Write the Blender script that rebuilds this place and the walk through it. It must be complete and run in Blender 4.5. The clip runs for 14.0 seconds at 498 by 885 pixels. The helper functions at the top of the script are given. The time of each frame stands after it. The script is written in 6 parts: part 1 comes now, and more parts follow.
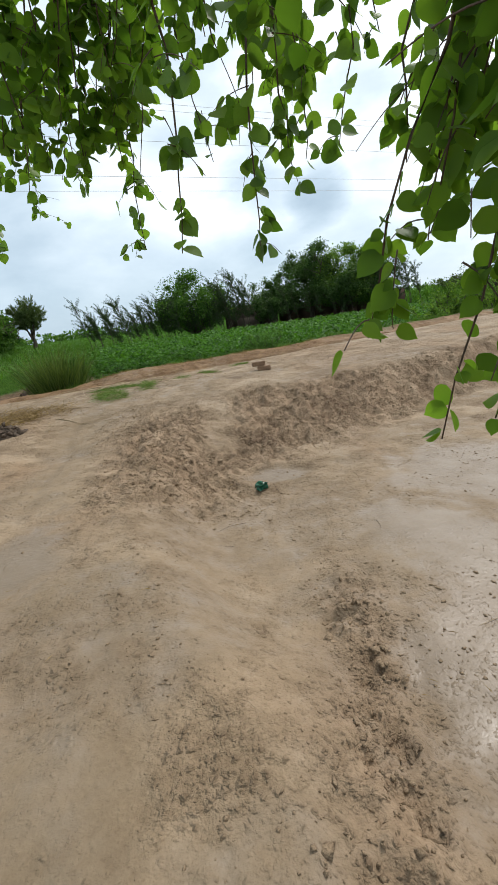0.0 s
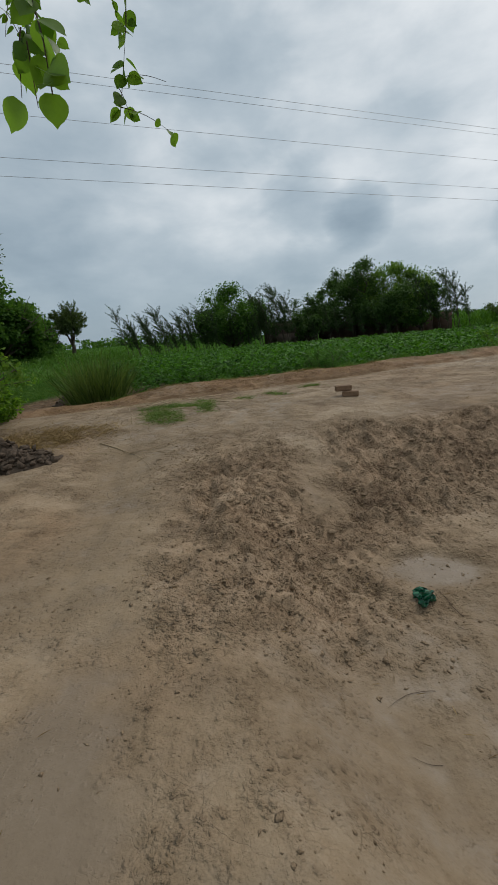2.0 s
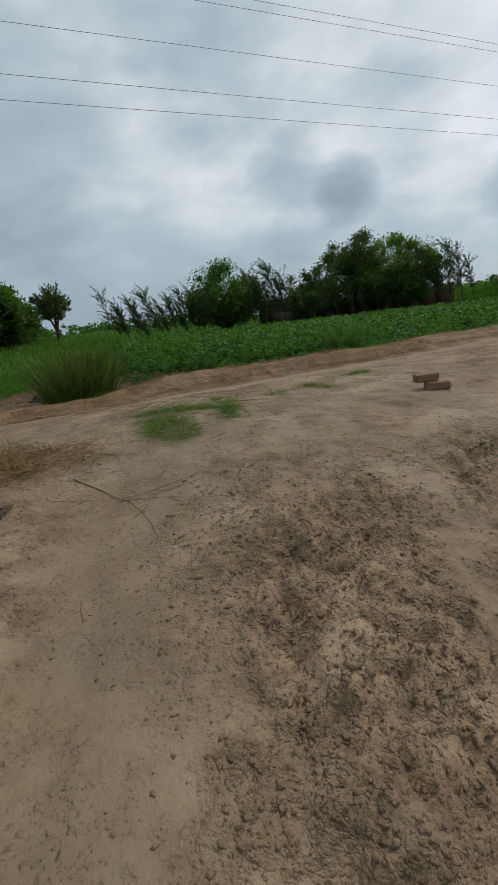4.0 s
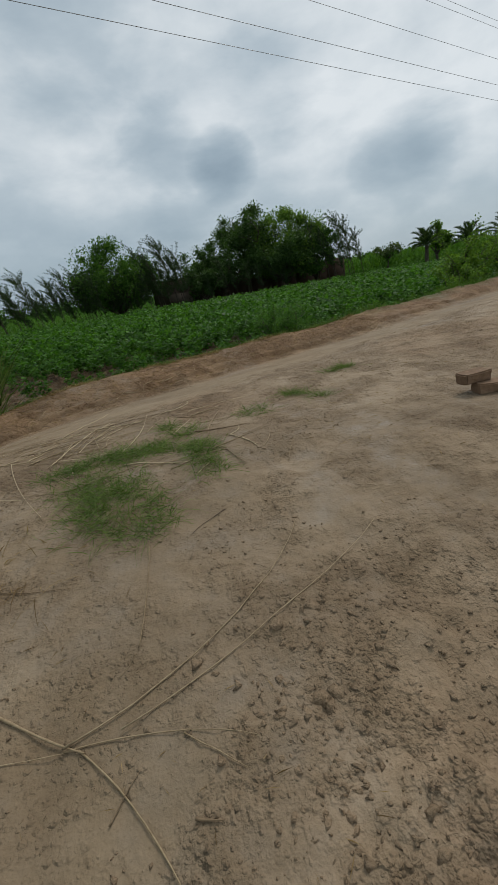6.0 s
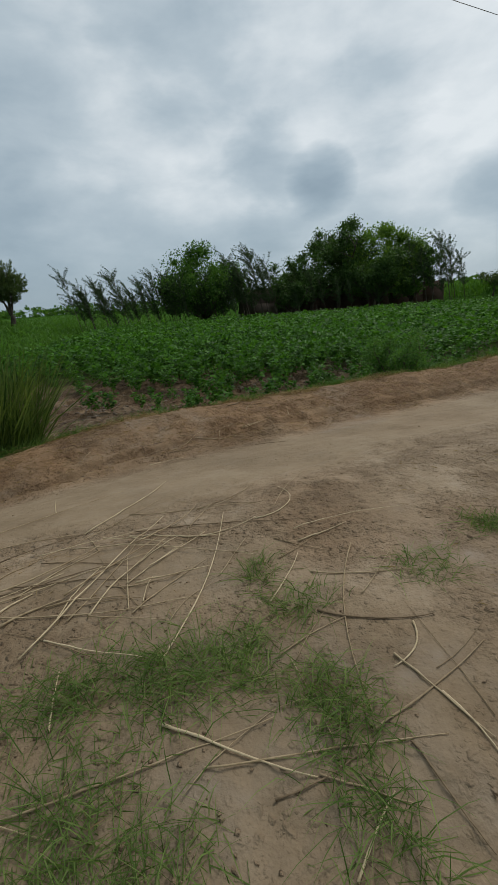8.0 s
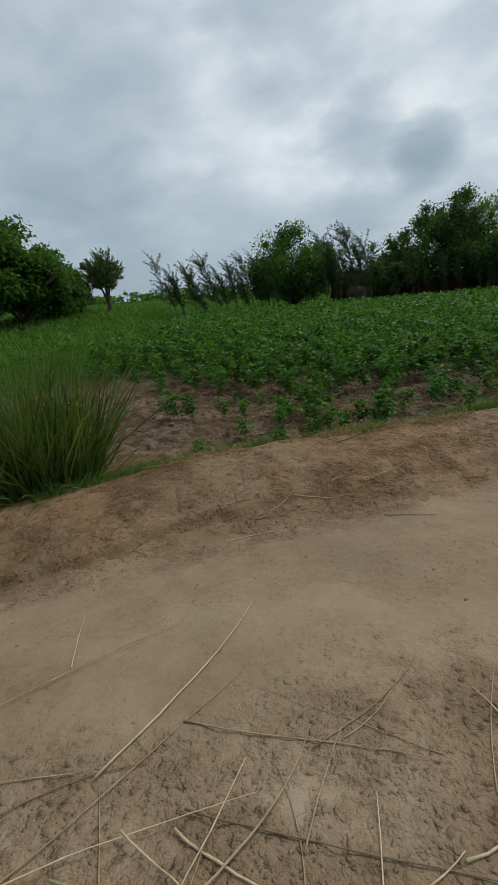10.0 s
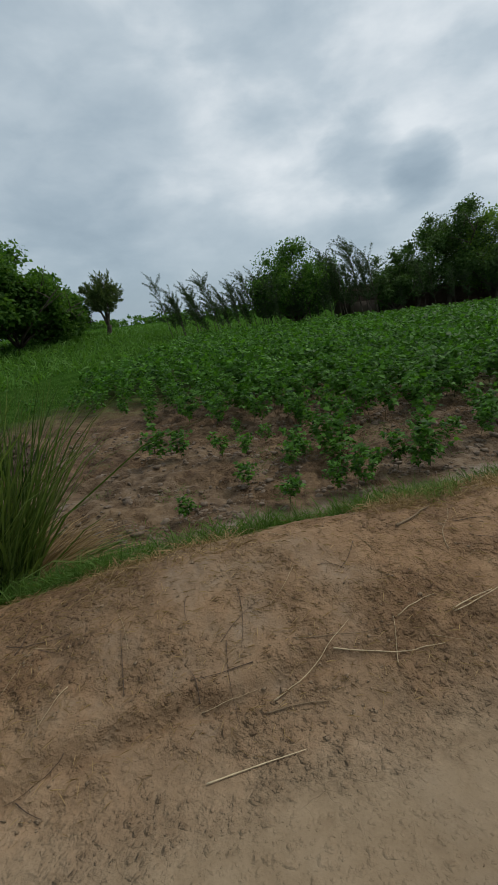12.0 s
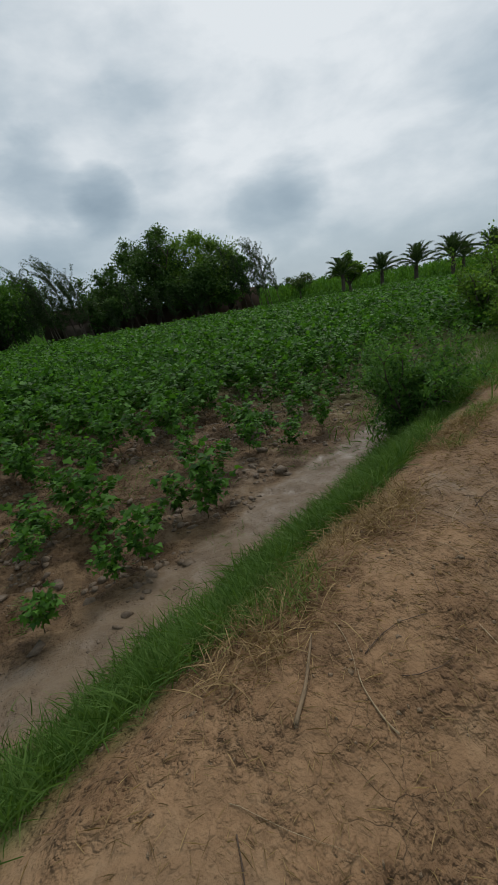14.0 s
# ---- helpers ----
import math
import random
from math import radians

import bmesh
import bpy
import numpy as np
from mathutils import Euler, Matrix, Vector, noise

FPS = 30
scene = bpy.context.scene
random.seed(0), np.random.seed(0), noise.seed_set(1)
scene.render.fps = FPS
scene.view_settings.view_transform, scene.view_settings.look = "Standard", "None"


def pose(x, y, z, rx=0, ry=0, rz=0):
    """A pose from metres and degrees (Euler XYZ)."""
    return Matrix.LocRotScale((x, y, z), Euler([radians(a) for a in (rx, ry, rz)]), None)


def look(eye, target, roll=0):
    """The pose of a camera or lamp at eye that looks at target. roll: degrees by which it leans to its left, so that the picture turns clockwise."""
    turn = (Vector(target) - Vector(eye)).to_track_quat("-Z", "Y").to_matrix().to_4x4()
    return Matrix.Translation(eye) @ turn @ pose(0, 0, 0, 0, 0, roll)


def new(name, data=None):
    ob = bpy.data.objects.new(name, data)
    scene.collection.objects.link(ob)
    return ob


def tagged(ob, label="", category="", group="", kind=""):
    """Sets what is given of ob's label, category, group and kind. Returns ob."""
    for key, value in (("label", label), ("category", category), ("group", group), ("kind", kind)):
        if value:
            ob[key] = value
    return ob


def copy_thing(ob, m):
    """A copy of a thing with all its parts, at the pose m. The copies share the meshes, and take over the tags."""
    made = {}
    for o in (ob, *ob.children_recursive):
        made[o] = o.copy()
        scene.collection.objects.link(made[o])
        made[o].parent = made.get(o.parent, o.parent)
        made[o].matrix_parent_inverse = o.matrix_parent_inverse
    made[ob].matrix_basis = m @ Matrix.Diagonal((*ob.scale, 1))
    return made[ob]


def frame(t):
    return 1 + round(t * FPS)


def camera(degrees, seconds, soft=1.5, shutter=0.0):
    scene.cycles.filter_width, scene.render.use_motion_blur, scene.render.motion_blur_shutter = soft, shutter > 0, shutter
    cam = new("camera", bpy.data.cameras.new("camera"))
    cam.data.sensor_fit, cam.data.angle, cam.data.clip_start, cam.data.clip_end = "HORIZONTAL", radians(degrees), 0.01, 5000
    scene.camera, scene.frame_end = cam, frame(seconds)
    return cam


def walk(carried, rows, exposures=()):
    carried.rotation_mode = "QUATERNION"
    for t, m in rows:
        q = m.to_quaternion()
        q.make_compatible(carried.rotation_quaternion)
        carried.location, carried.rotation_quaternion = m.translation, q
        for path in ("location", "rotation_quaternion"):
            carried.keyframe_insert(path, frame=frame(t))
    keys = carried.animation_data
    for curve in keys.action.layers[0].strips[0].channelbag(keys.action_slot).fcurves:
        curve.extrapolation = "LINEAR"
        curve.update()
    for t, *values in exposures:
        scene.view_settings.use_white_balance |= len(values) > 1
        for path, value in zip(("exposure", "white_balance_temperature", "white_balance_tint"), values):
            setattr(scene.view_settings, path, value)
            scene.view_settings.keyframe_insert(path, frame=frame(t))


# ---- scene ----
cam = camera(60.5, 14.0, 0.6)
PATH = [
    (0, (0.299, -0.09, 1.413), (0.207, 1.826, 0.847), -7.7),
    (0.5, (-0.012, 0.29, 1.408), (-0.145, 2.2, 0.827), -6.9),
    (1, (-0.253, 0.678, 1.433), (-0.391, 2.591, 0.867), -6.9),
    (1.5, (-0.489, 1.205, 1.465), (-0.674, 3.137, 0.983), -5.4),
    (2, (-0.728, 1.728, 1.438), (-0.931, 3.657, 0.95), -4.8),
    (2.5, (-0.843, 2.252, 1.421), (-1.162, 4.166, 0.937), -5.5),
    (2.7, (-0.906, 2.534, 1.4), (-1.28, 4.437, 0.912), -5.5),
    (4.8, (-2.01, 5.095, 1.354), (-2.079, 6.985, 0.705), -7.3),
    (5, (-2.095, 5.331, 1.41), (-2.165, 7.214, 0.741), -7.6),
    (5.5, (-2.343, 5.869, 1.441), (-2.366, 7.743, 0.743), -7.4),
    (6, (-2.374, 6.362, 1.478), (-2.139, 8.219, 0.772), -9.2),
    (6.5, (-2.446, 6.938, 1.516), (-2.208, 8.8, 0.825), -6.5),
    (7, (-2.492, 7.507, 1.541), (-2.246, 9.378, 0.879), -5.7),
    (7.5, (-2.481, 8.157, 1.593), (-2.362, 10.045, 0.943), -6.9),
    (8, (-2.606, 8.76, 1.618), (-2.653, 10.658, 0.989), -4.2),
    (8.5, (-2.707, 9.305, 1.666), (-2.893, 11.192, 1.032), -5.0),
    (9, (-2.784, 9.869, 1.756), (-3.129, 11.727, 1.101), -6.9),
    (9.2, (-2.85, 10.04, 1.766), (-3.232, 11.889, 1.106), -6.2),
    (11.3, (-3.169, 11.707, 1.718), (-3.619, 13.537, 1.05), -5.1),
    (11.5, (-3.215, 11.909, 1.673), (-3.666, 13.754, 1.048), -5.8),
    (12, (-3.346, 12.484, 1.601), (-3.796, 14.342, 1.015), -6.8),
    (12.5, (-3.519, 12.999, 1.532), (-3.845, 14.865, 0.892), -6.1),
    (13, (-3.541, 13.535, 1.511), (-3.608, 15.422, 0.853), -8.2),
    (13.4, (-3.562, 13.853, 1.484), (-3.381, 15.761, 0.913), -9.2),
    (13.5, (-3.569, 13.937, 1.478), (-3.276, 15.825, 0.889), -8.9),
    (14, (-3.441, 14.244, 1.456), (-2.741, 16.003, 0.811), -8.8),
]
walk(cam, [(t, look(eye, target, roll)) for t, eye, target, roll in PATH],
     [(0, 0.74, 6500, 11), (0.5, 0.42, 6450, 14), (1.0, 0.15, 6500, 11), (1.5, -0.12, 6500, 10), (2.5, -0.13, 6500, 10), (5.0, -0.06, 6500, 10),
      (7.0, -0.22, 6500, 9), (8.5, -0.03, 6500, 9), (11.5, 0.0, 6500, 10), (14.0, -0.1, 6500, 10)])

# ---- light and sky ----
SUN_WAY = Vector((0.45, 0.55, 0.95)).normalized()
sun = new("sun", bpy.data.lights.new("sun", "SUN"))
sun.data.energy, sun.data.angle, sun.data.color = 1.4, radians(14), (1.0, 0.97, 0.92)
sun.matrix_world = look((0, 0, 60), Vector((0, 0, 60)) - SUN_WAY)

world = bpy.data.worlds.new("overcast_sky")
scene.world = world
world.use_nodes = True
wt = world.node_tree
wt.nodes.clear()


def node(tree, kind, values=None, **settings):
    """A node with its settings; values go to its inputs by name or number."""
    n = tree.nodes.new(kind)
    for key, value in settings.items():
        setattr(n, key, value)
    for key, value in (values or {}).items():
        n.inputs[key].default_value = value
    return n


def ramp(tree, fac, stops):
    n = tree.nodes.new("ShaderNodeValToRGB")
    while len(n.color_ramp.elements) < len(stops):
        n.color_ramp.elements.new(0.5)
    for e, (at, c) in zip(n.color_ramp.elements, stops):
        e.position, e.color = at, (*c, 1) if len(c) == 3 else c
    tree.links.new(fac, n.inputs[0])
    return n.outputs[0]


def math_node(tree, op, a, b=None, clamp=False):
    n = tree.nodes.new("ShaderNodeMath")
    n.operation, n.use_clamp = op, clamp
    for i, v in enumerate((a, b)):
        if v is None:
            continue
        if isinstance(v, (int, float)):
            n.inputs[i].default_value = v
        else:
            tree.links.new(v, n.inputs[i])
    return n.outputs[0]


def blend(tree, fac, a, b, how="MIX"):
    n = tree.nodes.new("ShaderNodeMix")
    n.data_type, n.blend_type = "RGBA", how
    for key, v in (("Factor", fac), ("A", a), ("B", b)):
        s = [i for i in n.inputs if i.name == key and (i.type == "RGBA" or key == "Factor" and i.type == "VALUE")][0]
        if isinstance(v, (int, float)):
            s.default_value = v
        elif isinstance(v, tuple):
            s.default_value = (*v, 1)
        else:
            tree.links.new(v, s)
    return [o for o in n.outputs if o.type == "RGBA"][0]


def build_sky():
    co = node(wt, "ShaderNodeTexCoord").outputs["Generated"]
    split = node(wt, "ShaderNodeSeparateXYZ")
    wt.links.new(co, split.inputs[0])
    stretch = node(wt, "ShaderNodeMapping", {"Scale": (1.0, 1.0, 2.1)})
    wt.links.new(co, stretch.inputs[0])
    big = node(wt, "ShaderNodeTexNoise", {"Scale": 1.7, "Detail": 3.0, "Roughness": 0.5, "Distortion": 0.15})
    small = node(wt, "ShaderNodeTexNoise", {"Scale": 5.5, "Detail": 5.0, "Roughness": 0.55, "Distortion": 0.15})
    for n in (big, small):
        wt.links.new(stretch.outputs[0], n.inputs["Vector"])
    shape = math_node(wt, "ADD", math_node(wt, "MULTIPLY", big.outputs[0], 0.62), math_node(wt, "MULTIPLY", small.outputs[0], 0.38))
    shape = math_node(wt, "ADD", shape, math_node(wt, "MULTIPLY", math_node(wt, "SUBTRACT", math_node(wt, "MULTIPLY", split.outputs[0], 0.75), math_node(wt, "MULTIPLY", split.outputs[2], -0.7)), 0.14))
    # the thin bright part of the cloud round the sun
    near_sun = node(wt, "ShaderNodeVectorMath", operation="DOT_PRODUCT")
    wt.links.new(co, near_sun.inputs[0])
    near_sun.inputs[1].default_value = SUN_WAY
    glow = math_node(wt, "POWER", math_node(wt, "MAXIMUM", near_sun.outputs["Value"], 0.0), 3.0)
    shape = math_node(wt, "ADD", shape, math_node(wt, "MULTIPLY", glow, 0.2))
    # small grey puffs hanging low under the cloud sheet
    for way, size, deep in (((0.049, 0.967, 0.25), 0.09, 0.14), ((0.157, 0.963, 0.219), 0.072, 0.24), ((0.254, 0.917, 0.308), 0.11, 0.07),
                            ((0.477, 0.865, 0.157), 0.10, 0.14), ((0.53, 0.84, 0.19), 0.07, 0.08), ((-0.09, 0.9, 0.43), 0.16, 0.12), ((0.05, 0.975, 0.14), 0.07, 0.07)):
        d = node(wt, "ShaderNodeVectorMath", operation="DISTANCE")
        wt.links.new(co, d.inputs[0])
        d.inputs[1].default_value = way
        wob = math_node(wt, "ADD", d.outputs["Value"], math_node(wt, "MULTIPLY", math_node(wt, "SUBTRACT", small.outputs[0], 0.5), 0.05))
        puff = math_node(wt, "SUBTRACT", 1.0, math_node(wt, "DIVIDE", wob, size), clamp=True)
        puff = math_node(wt, "SMOOTH_MIN", math_node(wt, "MULTIPLY", puff, 1.6), 1.0)
        shape = math_node(wt, "SUBTRACT", shape, math_node(wt, "MULTIPLY", puff, deep))
    cloud = ramp(wt, shape, [(0.28, (0.235, 0.315, 0.385)), (0.46, (0.36, 0.45, 0.52)), (0.60, (0.505, 0.59, 0.65)), (0.78, (0.82, 0.87, 0.90))])
    # the sheet thickens to an even blue grey towards the horizon
    low = math_node(wt, "SUBTRACT", 1.0, math_node(wt, "MULTIPLY", math_node(wt, "MAXIMUM", split.outputs[2], 0.0), 5.0), clamp=True)
    cloud = blend(wt, math_node(wt, "MULTIPLY", low, 0.45), cloud, (0.34, 0.44, 0.52))
    sky = node(wt, "ShaderNodeTexSky", sky_type="NISHITA", sun_disc=False, sun_elevation=math.asin(SUN_WAY.z),
               sun_rotation=math.atan2(SUN_WAY.x, SUN_WAY.y))
    clear = node(wt, "ShaderNodeBackground", {"Strength": 0.1})
    cover = node(wt, "ShaderNodeBackground", {"Strength": SKY_STRENGTH})
    wt.links.new(sky.outputs[0], clear.inputs[0])
    wt.links.new(cloud, cover.inputs[0])
    mix = node(wt, "ShaderNodeMixShader", {0: 0.93})
    wt.links.new(clear.outputs[0], mix.inputs[1])
    wt.links.new(cover.outputs[0], mix.inputs[2])
    wt.links.new(mix.outputs[0], node(wt, "ShaderNodeOutputWorld").inputs[0])


SKY_STRENGTH = 1.0
build_sky()


# ---- materials ----
def material(name):
    m = bpy.data.materials.new(name)
    m.use_nodes = True
    t = m.node_tree
    return m, t, t.nodes["Principled BSDF"]


def set_in(t, b, key, v):
    if isinstance(v, (int, float)):
        b.inputs[key].default_value = v
    elif isinstance(v, tuple):
        b.inputs[key].default_value = (*v, 1)
    else:
        t.links.new(v, b.inputs[key])


def attribute(t, name):
    return node(t, "ShaderNodeAttribute", attribute_name=name).outputs["Fac"]


def world_noise(t, scale, detail=4.0, rough=0.55, kind="ShaderNodeTexNoise", squash=None):
    co = node(t, "ShaderNodeNewGeometry").outputs["Position"]
    if squash:
        mp = node(t, "ShaderNodeMapping", {"Scale": squash, "Rotation": (0, 0, 0.0)})
        t.links.new(co, mp.inputs[0])
        co = mp.outputs[0]
    n = node(t, kind, {"Scale": scale})
    if kind == "ShaderNodeTexNoise":
        n.inputs["Detail"].default_value, n.inputs["Roughness"].default_value = detail, rough
    t.links.new(co, n.inputs["Vector"])
    return n


def bumped(t, b, height, strength=0.5, distance=0.02):
    n = node(t, "ShaderNodeBump", {"Strength": strength, "Distance": distance})
    t.links.new(height, n.inputs["Height"])
    t.links.new(n.outputs[0], b.inputs["Normal"])


def soil_material():
    m, t, b = material("soil")
    wet_at, mud_at, red_at = attribute(t, "wet"), attribute(t, "churned"), attribute(t, "reddish")
    field_at, green_at, packed = attribute(t, "field"), attribute(t, "grassy"), attribute(t, "packed")
    broad = world_noise(t, 0.9, 4, 0.6).outputs[0]
    mid = world_noise(t, 4.5, 6, 0.6).outputs[0]
    fine = world_noise(t, 21.0, 4, 0.6).outputs[0]
    grit = world_noise(t, 95.0, 3, 0.6).outputs[0]

    def total(*terms):
        out = None
        for value, weight in terms:
            term = math_node(t, "MULTIPLY", value, weight)
            out = term if out is None else math_node(t, "ADD", out, term)
        return out

    tone = total((broad, 0.38), (mid, 0.36), (fine, 0.18), (grit, 0.08))
    dry = ramp(t, tone, [(0.39, (0.191, 0.131, 0.077)), (0.47, (0.271, 0.194, 0.119)), (0.53, (0.322, 0.237, 0.152)), (0.61, (0.384, 0.297, 0.205))])
    red = ramp(t, tone, [(0.39, (0.149, 0.080, 0.036)), (0.5, (0.251, 0.142, 0.069)), (0.61, (0.318, 0.199, 0.106))])
    mud = ramp(t, tone, [(0.39, (0.167, 0.106, 0.062)), (0.5, (0.298, 0.200, 0.122)), (0.61, (0.429, 0.307, 0.198))])
    field = ramp(t, tone, [(0.39, (0.062, 0.036, 0.019)), (0.5, (0.138, 0.085, 0.043)), (0.61, (0.218, 0.144, 0.078))])
    green = ramp(t, tone, [(0.38, (0.017, 0.045, 0.006)), (0.5, (0.034, 0.084, 0.012)), (0.62, (0.062, 0.118, 0.025))])
    road = ramp(t, tone, [(0.40, (0.211, 0.149, 0.087)), (0.60, (0.299, 0.221, 0.136))])

    def patchy(fac, amount=0.9):
        spread = math_node(t, "MULTIPLY", math_node(t, "MULTIPLY", fac, math_node(t, "SUBTRACT", 1.0, fac)), amount * 8)
        return math_node(t, "ADD", fac, math_node(t, "MULTIPLY", math_node(t, "SUBTRACT", mid, 0.5), spread), clamp=True)
    c = blend(t, patchy(red_at), dry, red)
    c = blend(t, patchy(mud_at), c, mud)
    c = blend(t, patchy(field_at), c, field)
    c = blend(t, patchy(green_at), c, green)
    c = blend(t, math_node(t, "MULTIPLY", packed, 0.7), c, road)
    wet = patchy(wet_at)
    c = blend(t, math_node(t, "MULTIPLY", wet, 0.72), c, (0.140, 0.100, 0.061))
    soaked = math_node(t, "POWER", wet, 3.0)
    smooth = math_node(t, "MAXIMUM", math_node(t, "MULTIPLY", wet, 0.85), math_node(t, "MULTIPLY", packed, 0.7))
    bare = math_node(t, "SUBTRACT", 1.0, green_at, clamp=True)

    def warped(scale, much):
        warp = node(t, "ShaderNodeVectorMath", operation="ADD")
        t.links.new(node(t, "ShaderNodeNewGeometry").outputs["Position"], warp.inputs[0])
        shift = node(t, "ShaderNodeVectorMath", operation="SCALE")
        shift.inputs["Scale"].default_value = much / scale
        t.links.new(world_noise(t, scale * 0.8, 3).outputs["Color"], shift.inputs[0])
        t.links.new(shift.outputs[0], warp.inputs[1])
        return warp.outputs[0]

    calm_at = math_node(t, "SUBTRACT", 1.0, smooth)
    # loose crumbs in drifts: small domes of damper soil that lie on the crust
    drift = ramp(t, world_noise(t, 1.7, 6, 0.68).outputs[0], [(0.44, (0, 0, 0)), (0.55, (1, 1, 1))])
    loose = math_node(t, "ADD", total((mud_at, 0.75), (field_at, 0.8), (red_at, 0.25)), 0.6, clamp=True)
    loose = math_node(t, "MULTIPLY", math_node(t, "MULTIPLY", loose, math_node(t, "ADD", math_node(t, "MULTIPLY", drift, 0.75), 0.25)), math_node(t, "SUBTRACT", 1.0, smooth))
    crumb = None
    for scale, tall in ((22.0, 1.0), (48.0, 0.5)):
        cell = node(t, "ShaderNodeTexVoronoi", {"Scale": scale})
        t.links.new(warped(scale, 1.6), cell.inputs["Vector"])
        split = node(t, "ShaderNodeSeparateColor")
        t.links.new(cell.outputs["Color"], split.inputs[0])
        kept = ramp(t, split.outputs[0], [(0.3, (0, 0, 0)), (0.4, (1, 1, 1))])
        dome = math_node(t, "MULTIPLY", math_node(t, "MULTIPLY", math_node(t, "SUBTRACT", 0.42, cell.outputs["Distance"], clamp=True), 2.4 * tall), kept)
        crumb = dome if crumb is None else math_node(t, "MAXIMUM", crumb, dome)
    crumb = math_node(t, "MULTIPLY", crumb, loose)
    c = blend(t, math_node(t, "MULTIPLY", crumb, 0.75, clamp=True), c, blend(t, 1.0, c, (0.56, 0.52, 0.48), "MULTIPLY"))
    c = blend(t, math_node(t, "MULTIPLY", math_node(t, "MULTIPLY", drift, bare), math_node(t, "MULTIPLY", calm_at, math_node(t, "SUBTRACT", 0.5, math_node(t, "MULTIPLY", mud_at, 0.38)))), c, blend(t, 1.0, c, (0.66, 0.60, 0.54), "MULTIPLY"))
    # flaking crust: thin layers with ragged edges
    layers = ramp(t, world_noise(t, 3.4, 7, 0.62).outputs[0], [(0.40, (0, 0, 0)), (0.415, (.3, .3, .3)), (0.47, (.36, .36, .36)), (0.48, (.62, .62, .62)), (0.54, (.7, .7, .7)), (0.552, (.95, .95, .95)), (0.62, (1, 1, 1))])
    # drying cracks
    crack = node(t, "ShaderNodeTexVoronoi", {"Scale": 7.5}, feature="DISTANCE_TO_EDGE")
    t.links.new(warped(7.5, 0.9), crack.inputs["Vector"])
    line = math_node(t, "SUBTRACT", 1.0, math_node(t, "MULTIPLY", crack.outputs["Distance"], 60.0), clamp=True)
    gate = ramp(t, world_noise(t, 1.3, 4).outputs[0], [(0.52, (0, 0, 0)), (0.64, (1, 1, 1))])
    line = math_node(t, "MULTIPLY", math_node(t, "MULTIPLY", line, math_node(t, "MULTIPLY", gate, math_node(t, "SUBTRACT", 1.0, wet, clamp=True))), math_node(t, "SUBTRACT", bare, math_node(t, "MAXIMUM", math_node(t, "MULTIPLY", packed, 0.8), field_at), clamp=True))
    # the shade inside the cracks is put into the colour as well
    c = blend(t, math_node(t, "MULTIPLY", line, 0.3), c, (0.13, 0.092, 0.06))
    # pale and dark grains
    speck = ramp(t, grit, [(0.30, (0.68, 0.64, 0.60)), (0.40, (1, 1, 1)), (0.64, (1, 1, 1)), (0.72, (1.2, 1.18, 1.15))])
    c = blend(t, math_node(t, "SUBTRACT", 0.7, math_node(t, "MULTIPLY", smooth, 0.5)), c, speck, "MULTIPLY")
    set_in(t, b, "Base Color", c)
    rough = math_node(t, "SUBTRACT", math_node(t, "ADD", 0.82, math_node(t, "MULTIPLY", math_node(t, "SUBTRACT", fine, 0.5), 0.3)), math_node(t, "MULTIPLY", soaked, 0.44), clamp=True)
    set_in(t, b, "Roughness", math_node(t, "MAXIMUM", rough, math_node(t, "MULTIPLY", green_at, 0.95)))
    set_in(t, b, "Specular IOR Level", math_node(t, "MULTIPLY", bare, math_node(t, "ADD", math_node(t, "MULTIPLY", soaked, 0.3), 0.22)))
    # relief in metres
    crumbly = math_node(t, "ADD", math_node(t, "MULTIPLY", loose, 0.85), 0.15, clamp=True)
    h = math_node(t, "MULTIPLY", total((mid, 0.03), (fine, 0.055), (grit, 0.013)), crumbly)
    h = math_node(t, "ADD", h, total((mid, 0.014), (layers, 0.004)))
    h = math_node(t, "MULTIPLY", h, math_node(t, "ADD", math_node(t, "MULTIPLY", calm_at, 0.95), 0.05))
    h = math_node(t, "ADD", h, total((crumb, 0.045), (line, -0.004)))
    bumped(t, b, h, 1.0, 1.0)
    return m


def leaf_material(name, dark, light, rough=0.5, through_light=0.35, gloss=0.08):
    m, t, b = material(name)
    rnd = node(t, "ShaderNodeNewGeometry").outputs["Random Per Island"]
    patch = world_noise(t, 1.3, 3).outputs[0]
    f = math_node(t, "ADD", math_node(t, "MULTIPLY", rnd, 0.65), math_node(t, "MULTIPLY", patch, 0.35))
    mean = tuple((a + c) / 2 for a, c in zip(dark, light))
    c = ramp(t, f, [(0.12, dark), (0.5, mean), (0.88, light)])
    set_in(t, b, "Base Color", c)
    b.inputs["Roughness"].default_value = rough
    b.inputs["Specular IOR Level"].default_value = gloss
    tr = node(t, "ShaderNodeBsdfTranslucent")
    bright = blend(t, 1.0, c, (1.5, 1.65, 0.7), "MULTIPLY")
    t.links.new(bright, tr.inputs[0])
    mix = node(t, "ShaderNodeMixShader", {0: through_light})
    t.links.new(b.outputs[0], mix.inputs[1])
    t.links.new(tr.outputs[0], mix.inputs[2])
    t.links.new(mix.outputs[0], t.nodes["Material Output"].inputs[0])
    return m


